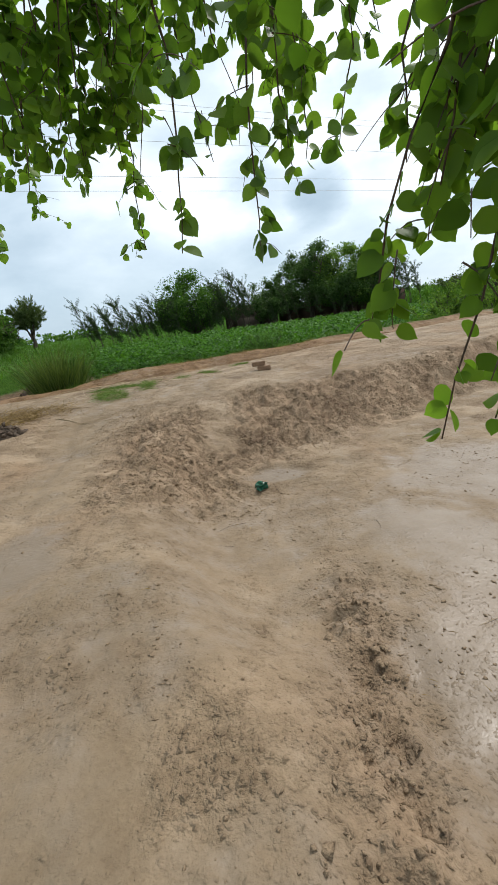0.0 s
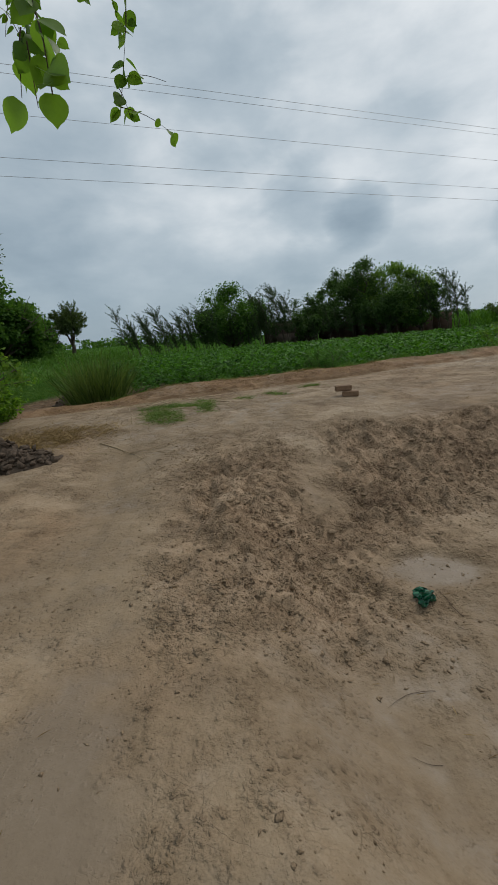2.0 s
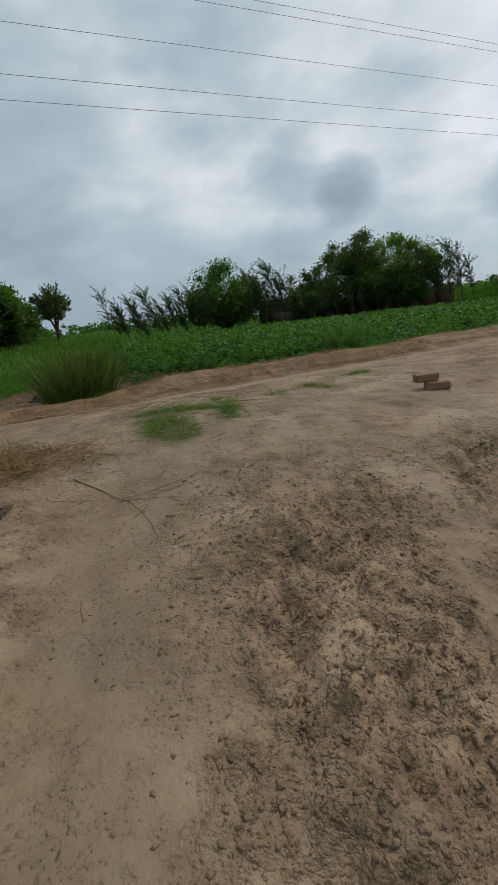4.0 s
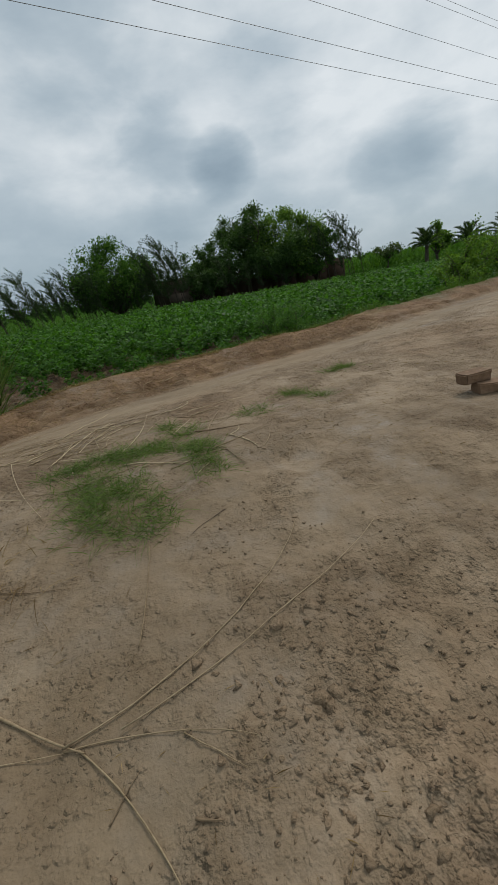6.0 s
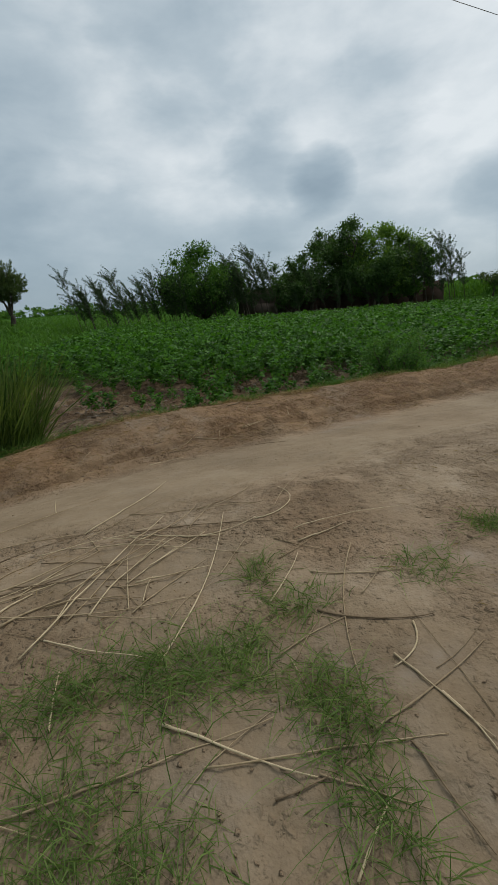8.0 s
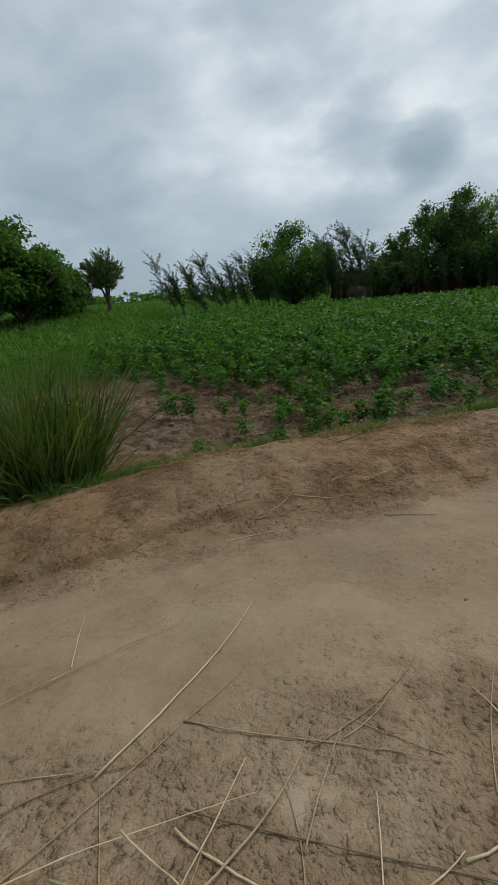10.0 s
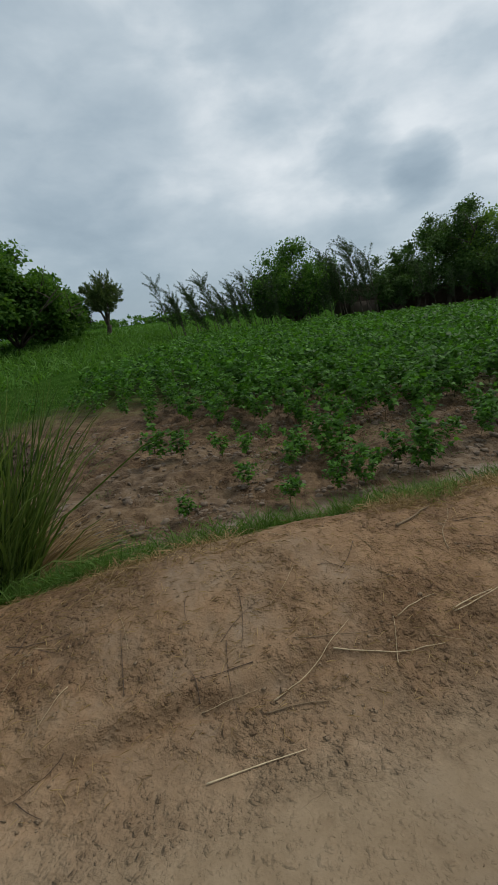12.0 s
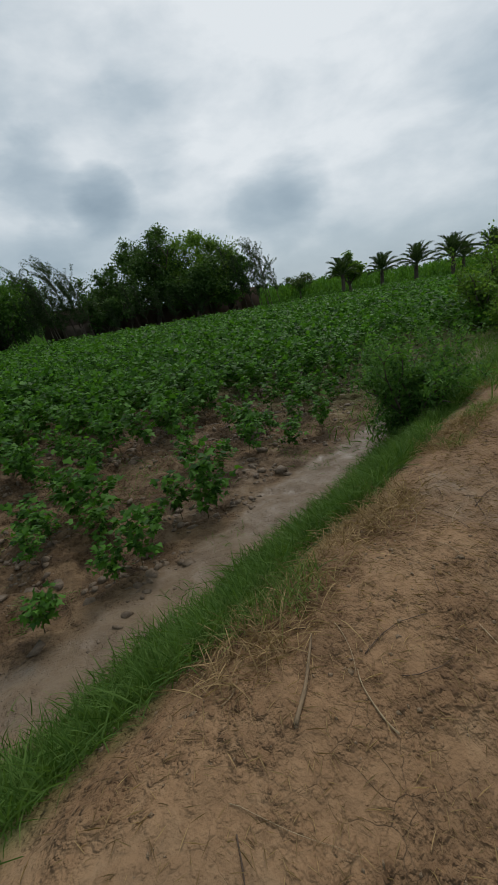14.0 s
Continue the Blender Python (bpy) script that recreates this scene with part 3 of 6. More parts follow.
def build_ground():
    xs = np.concatenate([-grown(9.0, 0.08, 46, 1.155)[::-1], np.arange(-9.0, -5.4, 0.05), np.arange(-5.4, 2.6, 0.027), np.arange(2.6, 6.5, 0.05), grown(6.45, 0.08, 46, 1.155)])
    ys = np.concatenate([-grown(2.0, 0.08, 42, 1.17)[::-1], np.arange(-2.0, 0.3, 0.05), np.arange(0.3, 16.4, 0.027), np.arange(16.4, 22.0, 0.045), grown(22.0, 0.06, 49, 1.15)])
    X, Y = np.meshgrid(xs, ys)
    x, y = X.ravel(), Y.ravel()
    z = ground_height(x, y)
    nx, ny = len(xs), len(ys)
    i, j = np.meshgrid(np.arange(ny - 1), np.arange(nx - 1), indexing="ij")
    f = np.stack([i * nx + j, i * nx + j + 1, (i + 1) * nx + j + 1, (i + 1) * nx + j], -1).reshape(-1, 4)
    me = np_mesh("ground", np.stack([x, y, z], -1), f, SOIL, smooth=True)
    s, v = road_sv(x, y)
    w, churn = pit_weights(x, y)
    wob = rough_noise(x, y, 1.2, 51, 3)
    field = smooth_step(1.2, 1.9, v + 0.15 * wob)
    verge = smooth_step(-1.5, -0.6, v + 0.15 * wob) * (1 - field)
    east = smooth_step(2, -1, np.abs(v + 1.0) - 1.0)
    wet = 0.45 * field * (1 - smooth_step(7, 10, v)) * smooth_step(-0.2, 0.7, rough_noise(x, y, 0.9, 13, 3)) + 0.9 * smooth_step(1.35, 1.7, v) * (1 - smooth_step(2.1, 2.6, v))
    soak = np.zeros_like(x)
    for px, py, rx, ry, level in PUDDLES:
        soak = np.maximum(soak, 0.95 * (1 - smooth_step(0.5, 1.4, np.hypot((x - px) / rx, (y - py) / ry) + 0.35 * wob + 0.12 * rough_noise(x, y, 0.3, 52, 3))))
    wet = wet + 0.12 * (1 - field) + 0.4 * smooth_step(0.0, 0.8, wob) * (1 - field) * (1 - churn)
    line = x - path_rut(y) - 0.04 * value_noise(y, y * 0, 0.9, 4)
    along = smooth_step(3.0, 4.2, y) * (1 - smooth_step(7.6, 8.6, y))
    wet = wet + (0.12 * np.exp(-(line / 0.07) ** 2) + 0.22 * np.exp(-((line - 0.05) / 0.42) ** 4)) * along
    wet = wet + 0.62 * (1 - smooth_step(3.4, 5.6, y + 0.8 * wob)) * smooth_step(-0.6, 0.5, wob + 0.3) * (1 - 0.5 * churn)
    damp = np.zeros_like(x)
    for px, py, rx, ry in ((-2.6, 9.9, 1.3, 0.9), (-2.9, 9.0, 1.0, 0.8), (-3.3, 10.9, 0.8, 0.35), (-0.85, 0.8, 0.5, 1.0), (-1.1, 2.3, 0.4, 0.35)):
        damp = np.maximum(damp, 1 - smooth_step(0.5, 1.2, np.hypot((x - px) / rx, (y - py) / ry) + 0.35 * wob))
    wet = np.maximum(np.minimum(wet + 0.35 * damp, 0.66 + 0.2 * field), soak)
    west = smooth_step(0.6, -1.0, x - west_edge(y, v) + 0.5 * wob) * smooth_step(0.2, 1.2, v)
    far_field = smooth_step(9, 14, v)
    bank_grass = smooth_step(0.35, 0.6, v + 0.1 * wob) * (1 - smooth_step(1.35, 1.6, v + 0.1 * wob))
    grassy = np.clip(west + 0.75 * far_field + 0.4 * smooth_step(52, 57, y) + 0.7 * bank_grass, 0, 1)
    track = (np.exp(-((x * 0.57 + y * 0.82 - 65.0) / 1.3) ** 2) * smooth_step(18, 24, x))
    yard = smooth_step(64, 67, y) * (1 - smooth_step(80, 90, y)) * smooth_step(-4, 2, x) * (1 - smooth_step(24, 30, x))
    grassy = grassy * (1 - np.clip(track + 0.8 * yard, 0, 1))
    right_bank = smooth_step(5.0, 9.0, s) * smooth_step(-0.6, 0.3, v + 0.3 * wob)
    back = smooth_step(-3, -9, y) + smooth_step(9, 16, x) * (1 - smooth_step(-7, -4.5, v)) + smooth_step(-7.0, -10, x) * (1 - smooth_step(-5, -3.5, v))
    grassy = np.clip(grassy + right_bank * 0.7 + 0.75 * np.clip(back, 0, 1), 0, 1)
    red = np.clip(0.9 * verge + 0.35 * smooth_step(0.0, 0.8, rough_noise(x, y, 1.6, 33, 2)) * (1 - verge), 0, 1)
    packed = smooth_step(-3.2, -2.6, v + 0.2 * wob) * (1 - smooth_step(-1.5, -1.15, v + 0.1 * wob)) + 0.8 * np.exp(-((line - 0.1) / 0.5) ** 4) * along
    packed = packed + 0.8 * damp
    for name, values in (("packed", np.clip(packed, 0, 1)), ("wet", np.clip(wet, 0, 1)), ("churned", churn), ("reddish", red), ("field", np.clip(field - track - yard, 0, 1)), ("grassy", grassy)):
        a = me.attributes.new(name, "FLOAT", "POINT")
        a.data.foreach_set("value", values.astype(np.float32))
    return tagged(new("ground", me), "pale brown dirt road, churned mud pit and muddy field soil", "ground", kind="structure")


build_ground()


# ---- trees and shrubs ----
def bent_path(rng, start, way, length, steps=6, droop=0.0, wander=0.15, wind=(0, 0, 0)):
    p, d, out = np.array(start, dtype=float), unit(np.array(way, dtype=float)), []
    out.append(p.copy())
    for _ in range(steps):
        d = unit(d + rng.normal(0, wander, 3) + np.array([0, 0, -droop]) + np.array(wind))
        p = p + d * length / steps
        out.append(p.copy())
    return np.array(out)


def crown_leaves(rng, centres, radii, count, size, form="diamond", wide=1.0, hang=0.2, shell=0.55):
    """Leaves in clumps round the branch ends, thicker towards each clump's outside."""
    which = rng.integers(0, len(centres), count)
    d = unit(rng.normal(0, 1, (count, 3)))
    r = np.minimum(np.abs(rng.normal(0, 0.6, count)), rng.uniform(0.75, 0.95, count))
    at = centres[which] + d * (r * radii[which])[:, None] * np.array([1, 1, 0.8])
    way = unit(d + rng.normal(0, 0.7, (count, 3)) + np.array([0, 0, -hang]))
    face = unit(np.array([0, 0, 1.0]) + 0.5 * d + rng.normal(0, 0.5, (count, 3)))
    return leaves(rng, at, way, face, size * rng.uniform(0.6, 1.4, count), form, wide)


def build_tree(name, label, seed, at, height, spread, mat, leaf_count, leaf_size, trunk_r, forks=5, clumps=26, low=0.3, lean=(0, 0), form="diamond", wide=1.0, group="trees by the walled yard", top_heavy=0.0):
    rng = np.random.default_rng(seed)
    tree = thing(name, label, "tree", group, (at[0], at[1], height_at(*at) - 0.05))
    wood, centres, radii = [], [], []
    fork_z = height * low
    trunk = bent_path(rng, (0, 0, 0), (lean[0], lean[1], 1), fork_z, 5, 0, 0.07)
    wood.append(tube(trunk, np.linspace(trunk_r * 1.25, trunk_r * 0.8, 6), 8))
    for k in range(forks):
        ang = 2 * np.pi * (k + rng.uniform(-0.3, 0.3)) / forks
        tilt = rng.uniform(0.25, 0.9)
        reach = (height - fork_z) * rng.uniform(0.6, 0.85)
        way = (math.cos(ang) * tilt * spread / height * 1.6, math.sin(ang) * tilt * spread / height * 1.6, 1)
        limb = bent_path(rng, trunk[-1] - (0, 0, rng.uniform(0, fork_z * 0.25)), way, reach, 6, 0.02, 0.12)
        wood.append(tube(limb, np.linspace(trunk_r * 0.6, trunk_r * 0.12, 7), 6))
        for q in range(4):
            b = bent_path(rng, limb[2 + q], (rng.normal(0, 1), rng.normal(0, 1), 0.6), reach * rng.uniform(0.25, 0.45), 4, 0.02, 0.15)
            wood.append(tube(b, np.linspace(trunk_r * 0.22, trunk_r * 0.05, 5), 5))
            centres.append(b[-1])
        centres.append(limb[-1])
    while len(centres) < clumps:
        d = unit(rng.normal(0, 1, 3))
        zc = height * (low + 1) / 2 + top_heavy
        centres.append(np.array([d[0] * spread * 0.36, d[1] * spread * 0.36, zc + d[2] * height * (1 - low) * 0.36]))
    centres = np.array(centres)
    limit = np.array([spread * 0.42, spread * 0.42])
    over = np.maximum(np.linalg.norm(centres[:, :2] / limit, axis=1), 1)
    centres[:, :2] /= over[:, None]
    centres[:, 2] = np.minimum(centres[:, 2], height * 0.93)
    radii = spread * rng.uniform(0.11, 0.2, len(centres))
    part("trunk", np_mesh("trunk", *joined(wood), BARK, True), tree)
    v, f = crown_leaves(rng, centres, radii, leaf_count, leaf_size, form, wide)
    part("crown", np_mesh("crown", v, f, mat), tree)
    return tree


def build_sapling(seed, height, lean):
    """A thin, wind-bent young tree with sparse drooping sprays."""
    rng = np.random.default_rng(seed)
    tree = thing("sapling", "slender wind-bent sapling with sparse grey-green leaves", "tree", "row of saplings at the field's end")
    stem = bent_path(rng, (0, 0, 0), (lean * 0.25, 0, 1), height, 9, 0, 0.02, (lean * 0.03, 0, 0))
    wood = [tube(stem, np.linspace(0.055, 0.012, 10), 5)]
    at, way = [], []
    for k in range(30):
        q = rng.uniform(0.3, 1.0)
        base = stem[min(int(q * 9), 8)] * (1 - (q * 9) % 1) + stem[min(int(q * 9) + 1, 9)] * ((q * 9) % 1)
        b = bent_path(rng, base, (lean * 0.5 + rng.normal(0, 0.6), rng.normal(0, 0.6), 0.9), height * rng.uniform(0.16, 0.32), 5, 0.03, 0.07, (lean * 0.13, 0, 0))
        wood.append(tube(b, np.linspace(0.014, 0.004, 6), 4))
        n = 75
        pick = rng.uniform(0.15, 1, n) * 4.99
        lo = pick.astype(int)
        p = b[lo] * (1 - pick % 1)[:, None] + b[lo + 1] * (pick % 1)[:, None]
        at.append(p + rng.normal(0, 0.06, (n, 3)))
        way.append(unit(np.array([lean * 1.1, 0, -0.1]) + rng.normal(0, 0.4, (n, 3))))
    at, way = np.concatenate(at), np.concatenate(way)
    v, f = leaves(rng, at, way, rng.normal(0, 1, at.shape), rng.uniform(0.14, 0.28, len(at)), "lance", 0.75)
    part("trunk", np_mesh("trunk", *joined(wood), BARK, True), tree)
    part("crown", np_mesh("crown", v, f, WILLOW), tree)
    return tree


def place_saplings():
    rng = np.random.default_rng(4)
    kinds = [build_sapling(100 + k, h, -0.55) for k, h in enumerate((7.4, 6.5, 5.9, 6.9, 5.3, 7.8))]
    spots = [(-21.4 + 0.37 * k + rng.normal(0, 0.35), 58.6 + 0.22 * k + rng.normal(0, 0.9)) for k in range(30)]
    spots += [(-9.0 + 0.9 * k + rng.normal(0, 0.3), 63.2 + rng.normal(0, 0.6)) for k in range(6)]
    spots += [(-3.6 + 0.5 * k + rng.normal(0, 0.3), 64.0 + rng.normal(0, 0.5)) for k in range(10)]
    spots += [(3.5 + 1.7 * k + rng.normal(0, 0.5), 64.4 + 0.15 * k + rng.normal(0, 0.5)) for k in range(8)]
    spots += [(19.5 + 0.75 * k + rng.normal(0, 0.3), 66.5 + 0.3 * k + rng.normal(0, 0.5)) for k in range(9)]
    spots += [(-12.5 + 0.62 * k + rng.normal(0, 0.3), 62.6 + rng.normal(0, 0.6)) for k in range(14)]
    for i, (x, y) in enumerate(spots):
        big = 1.0 if i < 30 else 1.0 if 36 <= i < 46 else 0.62 if i < 54 else 1.0 if i < 63 else (0.7, 0.85, 0.6)[i % 3]
        if i < 30:
            big *= (0.84, 0.72, 0.64, 0.78)[i % 4]
        m = Matrix.LocRotScale((x, y, height_at(x, y) - 0.03), Euler((0, 0, rng.uniform(-0.5, 0.5))), (1, 1, 1))
        if i < len(kinds):
            kinds[i].matrix_basis = m @ Matrix.Scale(big, 4)
        else:
            k = kinds[i % len(kinds)]
            keep = k.scale.copy()
            k.scale = (big,) * 3
            copy_thing(k, m)
            k.scale = keep


def build_feathery_tree(at):
    """A lone acacia with upright brush-like crowns."""
    rng = np.random.default_rng(21)
    tree = thing("acacia_tree", "lone feathery grey-green acacia with rounded brush-like crown", "tree", "", (*at, height_at(*at) - 0.05))
    wood = [tube(bent_path(rng, (0, 0, 0), (0.05, 0, 1), 1.3, 4, 0, 0.05), np.linspace(0.32, 0.24, 5), 8)]
    at_l, way_l = [], []
    ends = [(-1.75, 0.2, 5.2, 0.85), (0.55, -0.1, 5.75, 1.35), (1.15, 0.5, 4.6, 1.05), (-0.3, 0.6, 5.3, 1.05), (-0.9, -0.6, 4.0, 0.8), (0.9, -0.6, 3.6, 0.9), (0.1, 0.2, 4.6, 1.2), (-1.3, 0.3, 3.9, 0.8)]
    for ex, ey, ez, r in ends:
        n = 7
        t = np.linspace(0, 1, n)[:, None]
        p = np.array([0.04, 0, 1.2]) * (1 - t) + np.array([ex, ey, ez]) * t
        p = p + 0.18 * np.sin(t * np.pi) * np.array([-ex, -ey, 0]) * 0.5 + rng.normal(0, 0.03, (n, 3))
        wood.append(tube(p, np.linspace(0.13, 0.03, n), 5))
        for _ in range(26):
            d = unit(rng.normal(0, 1, 3) + np.array([0, 0, 0.5]))
            start = p[rng.integers(3, n)]
            tip = np.array([ex, ey, ez]) + d * r * 1.25 * np.array([1, 1, 0.9]) * rng.uniform(0.7, 1.1)
            tt = np.linspace(0, 1, 4)[:, None]
            b = start * (1 - tt) + tip * tt
            wood.append(tube(b, np.linspace(0.02, 0.005, 4), 3))
            m = 95
            q = rng.uniform(0.25, 1.05, m)[:, None]
            at_l.append(start * (1 - q) + tip * q + rng.normal(0, 0.07, (m, 3)))
            way_l.append(unit(tip - start + rng.normal(0, 0.6, (m, 3))))
    at_l, way_l = np.concatenate(at_l), np.concatenate(way_l)
    v, f = leaves(rng, at_l, way_l, rng.normal(0, 1, at_l.shape), rng.uniform(0.16, 0.3, len(at_l)), "lance", 1.1)
    part("trunk", np_mesh("trunk", *joined(wood), BARK, True), tree)
    part("crown", np_mesh("crown", v, f, FEATHER), tree)


def build_palm():
    rng = np.random.default_rng(31)
    palm = thing("date_palm", "young date palm with shaggy trunk and arching grey-green fronds", "palm tree", "date palms along the raised track")
    z = np.linspace(0, 2.6, 14)
    v, f, c = tube(np.stack([0.05 * np.sin(z), 0 * z, z], -1), 0.24 + 0.05 * (np.arange(14) % 2) - 0.02 * z, 9)
    part("trunk", np_mesh("trunk", v, [f, np.array(c)], BARK, False), palm)
    # one frond, arching from the origin along x
    t = np.linspace(0, 1, 12)
    mid = np.stack([2.9 * t - 0.4 * t ** 3, 0 * t, 0.6 * t - 1.1 * t ** 2.4], -1)
    pieces = [tube(mid, np.linspace(0.035, 0.006, 12), 4)]
    q = np.repeat(np.linspace(0.16, 0.99, 46), 2)
    base = np.stack([np.interp(q, t, mid[:, k]) for k in range(3)], -1)
    side = np.tile([1.0, -1.0], 46)
    way = np.stack([0.75 + 0 * q, side * 0.8, 0.28 + rng.normal(0, 0.1, len(q))], -1)
    lv, lf = leaves(rng, base, way, np.tile([[0.2, 0, 1.0]], (len(q), 1)), 0.62 * np.sin(np.pi * np.clip(q * 0.85 + 0.12, 0, 1)) + 0.12, "lance", 0.28)
    pieces.append((lv, lf))
    vv, ff = joined(pieces)
    frond_mesh = np_mesh("frond", vv, ff, PALM)
    for k in range(20):
        ang = k * 2.39996
        lift = 1.3 - 1.35 * (k / 19) ** 1.0
        ob = part("frond", frond_mesh, palm)
        ob.matrix_local = Matrix.Translation((0, 0, 2.5)) @ Euler((0, 0, ang)).to_matrix().to_4x4() @ Euler((0, -lift, 0)).to_matrix().to_4x4() @ Matrix.Scale(rng.uniform(0.85, 1.1), 4)
    return palm


def build_shrub(name, label, seed, at, height, spread, mat, count, size, form="diamond", wide=1.0, group="", category="shrub", stems=9, droop=0.03):
    rng = np.random.default_rng(seed)
    shrub = thing(name, label, category, group, (at[0], at[1], height_at(*at) - 0.03))
    wood, at_l, way_l = [], [], []
    per = count // stems // 6
    for k in range(stems):
        ang, out = 2 * np.pi * k / stems + rng.uniform(-0.3, 0.3), rng.uniform(0.15, 1.0)
        way = (math.cos(ang) * out * spread / height, math.sin(ang) * out * spread / height, 1.3)
        stem = bent_path(rng, (0.05 * math.cos(ang), 0.05 * math.sin(ang), 0), way, height * rng.uniform(0.75, 1.1), 7, droop, 0.12)
        wood.append(tube(stem, np.linspace(0.018, 0.005, 8) * height, 5))
        for _ in range(6):
            b = bent_path(rng, stem[rng.integers(1, 8)], rng.normal(0, 1, 3) + (0, 0, 0.5), height * rng.uniform(0.15, 0.4), 4, droop * 2, 0.15)
            wood.append(tube(b, np.linspace(0.006, 0.002, 5) * height, 3))
            q = rng.uniform(0.0, 3.99, per)
            lo = q.astype(int)
            p = b[lo] * (1 - q % 1)[:, None] + b[lo + 1] * (q % 1)[:, None]
            at_l.append(p + rng.normal(0, 0.05 * height, (per, 3)))
            way_l.append(rng.normal(0, 1, (per, 3)) + (0, 0, -0.1))
    at_l, way_l = np.concatenate(at_l), np.concatenate(way_l)
    at_l[:, 2] = np.maximum(at_l[:, 2], 0.04)
    v, f = leaves(rng, at_l, way_l, rng.normal(0, 0.6, at_l.shape) + (0, 0, 1), size * rng.uniform(0.6, 1.4, len(at_l)), form, wide)
    part("woody_base", np_mesh("woody_base", *joined(wood), BARK, True), shrub)
    part("foliage", np_mesh("foliage", v, f, mat), shrub)
    return shrub


place_saplings()
build_feathery_tree((-30.6, 60.9))
build_tree("shade_tree", "dense dark green tree with several trunks at the field's end", 41, (-8.6, 66.8), 10.0, 12.2, TREE_MID, 36000, 0.22, 0.28, 9, 84, 0.05)
build_tree("shade_tree", "tall dark tree with a ragged top beside the yard wall", 42, (9.8, 72.6), 13.6, 8.5, TREE_DARK, 20000, 0.2, 0.28, 6, 46, 0.25)
build_tree("shade_tree", "broad bright green tree rising behind the yard wall", 43, (15.2, 71.4), 11.4, 12.0, TREE_LIGHT, 36000, 0.22, 0.28, 8, 76, 0.08)
build_tree("shade_tree", "dark green tree leaning out before the yard wall", 44, (5.8, 70.6), 9.6, 9.0, TREE_DARK, 22000, 0.22, 0.22, 8, 60, 0.18)
build_tree("shade_tree", "dark low-branched tree before the yard wall", 45, (13.6, 67.4), 8.6, 9.0, TREE_DARK, 20000, 0.22, 0.2, 8, 60, 0.2)
build_tree("shade_tree", "mid green tree at the yard wall's end", 46, (19.4, 70.0), 8.8, 7.5, TREE_MID, 16000, 0.22, 0.2, 5, 40, 0.12)
build_tree("shade_tree", "small dark tree in front of the mud house", 47, (2.8, 66.6), 7.6, 6.0, TREE_DARK, 16000, 0.18, 0.16, 7, 48, 0.05)
build_tree("small_tree", "small sparse tree at the corner of the far track", 48, (32.6, 74.2), 5.0, 4.6, FEATHER, 1800, 0.22, 0.12, 5, 18, 0.35, group="")
build_tree("shade_tree", "round yellow-green tree behind the date palms", 49, (36.2, 66.5), 6.0, 4.6, TREE_LIGHT, 6000, 0.24, 0.2, 5, 26, 0.2, group="")
for k, (x, y, h, w) in enumerate([(-33.8, 43.5, 12.0, 9.5), (-38.5, 46.5, 15.0, 11.0), (-33.0, 48.5, 10.0, 9.0), (-45, 47, 15.5, 12.0), (-33.6, 53.5, 7.2, 8.0), (-35.5, 59.0, 6.0, 7.0)]):
    build_tree("hedge_tree", "dense bright green broadleaf tree in a hedgerow", 60 + k, (x, y), h, w, TREE_MID, 34000, 0.30, 0.25, 9, 84, 0.03, group="hedgerow trees")
palm = build_palm()
for k, (x, y, sc, tn) in enumerate([(32.1, 62.6, 1.02, 0.3), (35.9, 59.6, 0.96, 1.4), (38.8, 56.8, 1.06, 2.2), (41.6, 53.9, 1.12, 3.9), (44.3, 50.6, 1.08, 5.1), (50.5, 60.0, 1.0, 0.7)]):
    m = pose(x, y, height_at(x, y) - 0.05, 0, 0, math.degrees(tn))
    palm.scale = (sc,) * 3
    if k < 5:
        copy_thing(palm, m)
    else:
        palm.matrix_basis = m @ Matrix.Scale(sc, 4)
build_shrub("roadside_shrub", "yellow-green leafy shrub on the road's edge", 71, (11.6, 26.0), 2.4, 2.2, TREE_LIGHT, 5200, 0.11, group="roadside shrubs", stems=14)
build_shrub("roadside_shrub", "yellow-green leafy shrub on the road's edge", 72, (14.4, 26.6), 2.8, 2.4, TREE_LIGHT, 5200, 0.12, group="roadside shrubs", stems=14)
build_shrub("roadside_shrub", "thin roadside shrub with sprays of yellow-green leaves", 73, (9.6, 23.6), 1.7, 1.6, TREE_LIGHT, 3400, 0.09, group="roadside shrubs", stems=10)
build_shrub("weed_bush", "feathery light green weed bush at the field's edge", 74, (0.75, 18.6), 1.3, 0.95, WEED, 15000, 0.06, "lance", 1.7, stems=20, droop=0.05)
build_shrub("weed_bush", "low dark green weed bush at the field's edge", 75, (1.5, 18.9), 0.7, 1.0, WEED, 4200, 0.06, "lance", 1.6, stems=12)
for k, (x, y, h) in enumerate([(-6.0, 7.3, 0.5), (-6.5, 6.6, 0.6), (-7.0, 10.4, 0.8)]):
    build_shrub("weed_bush", "leafy green weeds beside the trodden path", 80 + k, (x, y), h, 0.9, FRESH, 2600, 0.07, stems=10)

build_shrub("weed_bush", "tall leafy green bush beside the trodden path", 85, (-6.7, 7.9), 2.1, 1.7, TREE_LIGHT, 9000, 0.085, stems=18)
build_shrub("weed_bush", "tall leafy green bush beside the trodden path", 86, (-7.8, 9.2), 1.9, 1.6, TREE_LIGHT, 7000, 0.085, stems=16)
build_tree("slender_tree", "slender tree with airy grey-green foliage by the hedgerow", 90, (-17.3, 21.8), 11.0, 7.0, FEATHER, 9000, 0.16, 0.14, 6, 44, 0.45, group="", form="lance", wide=1.6)


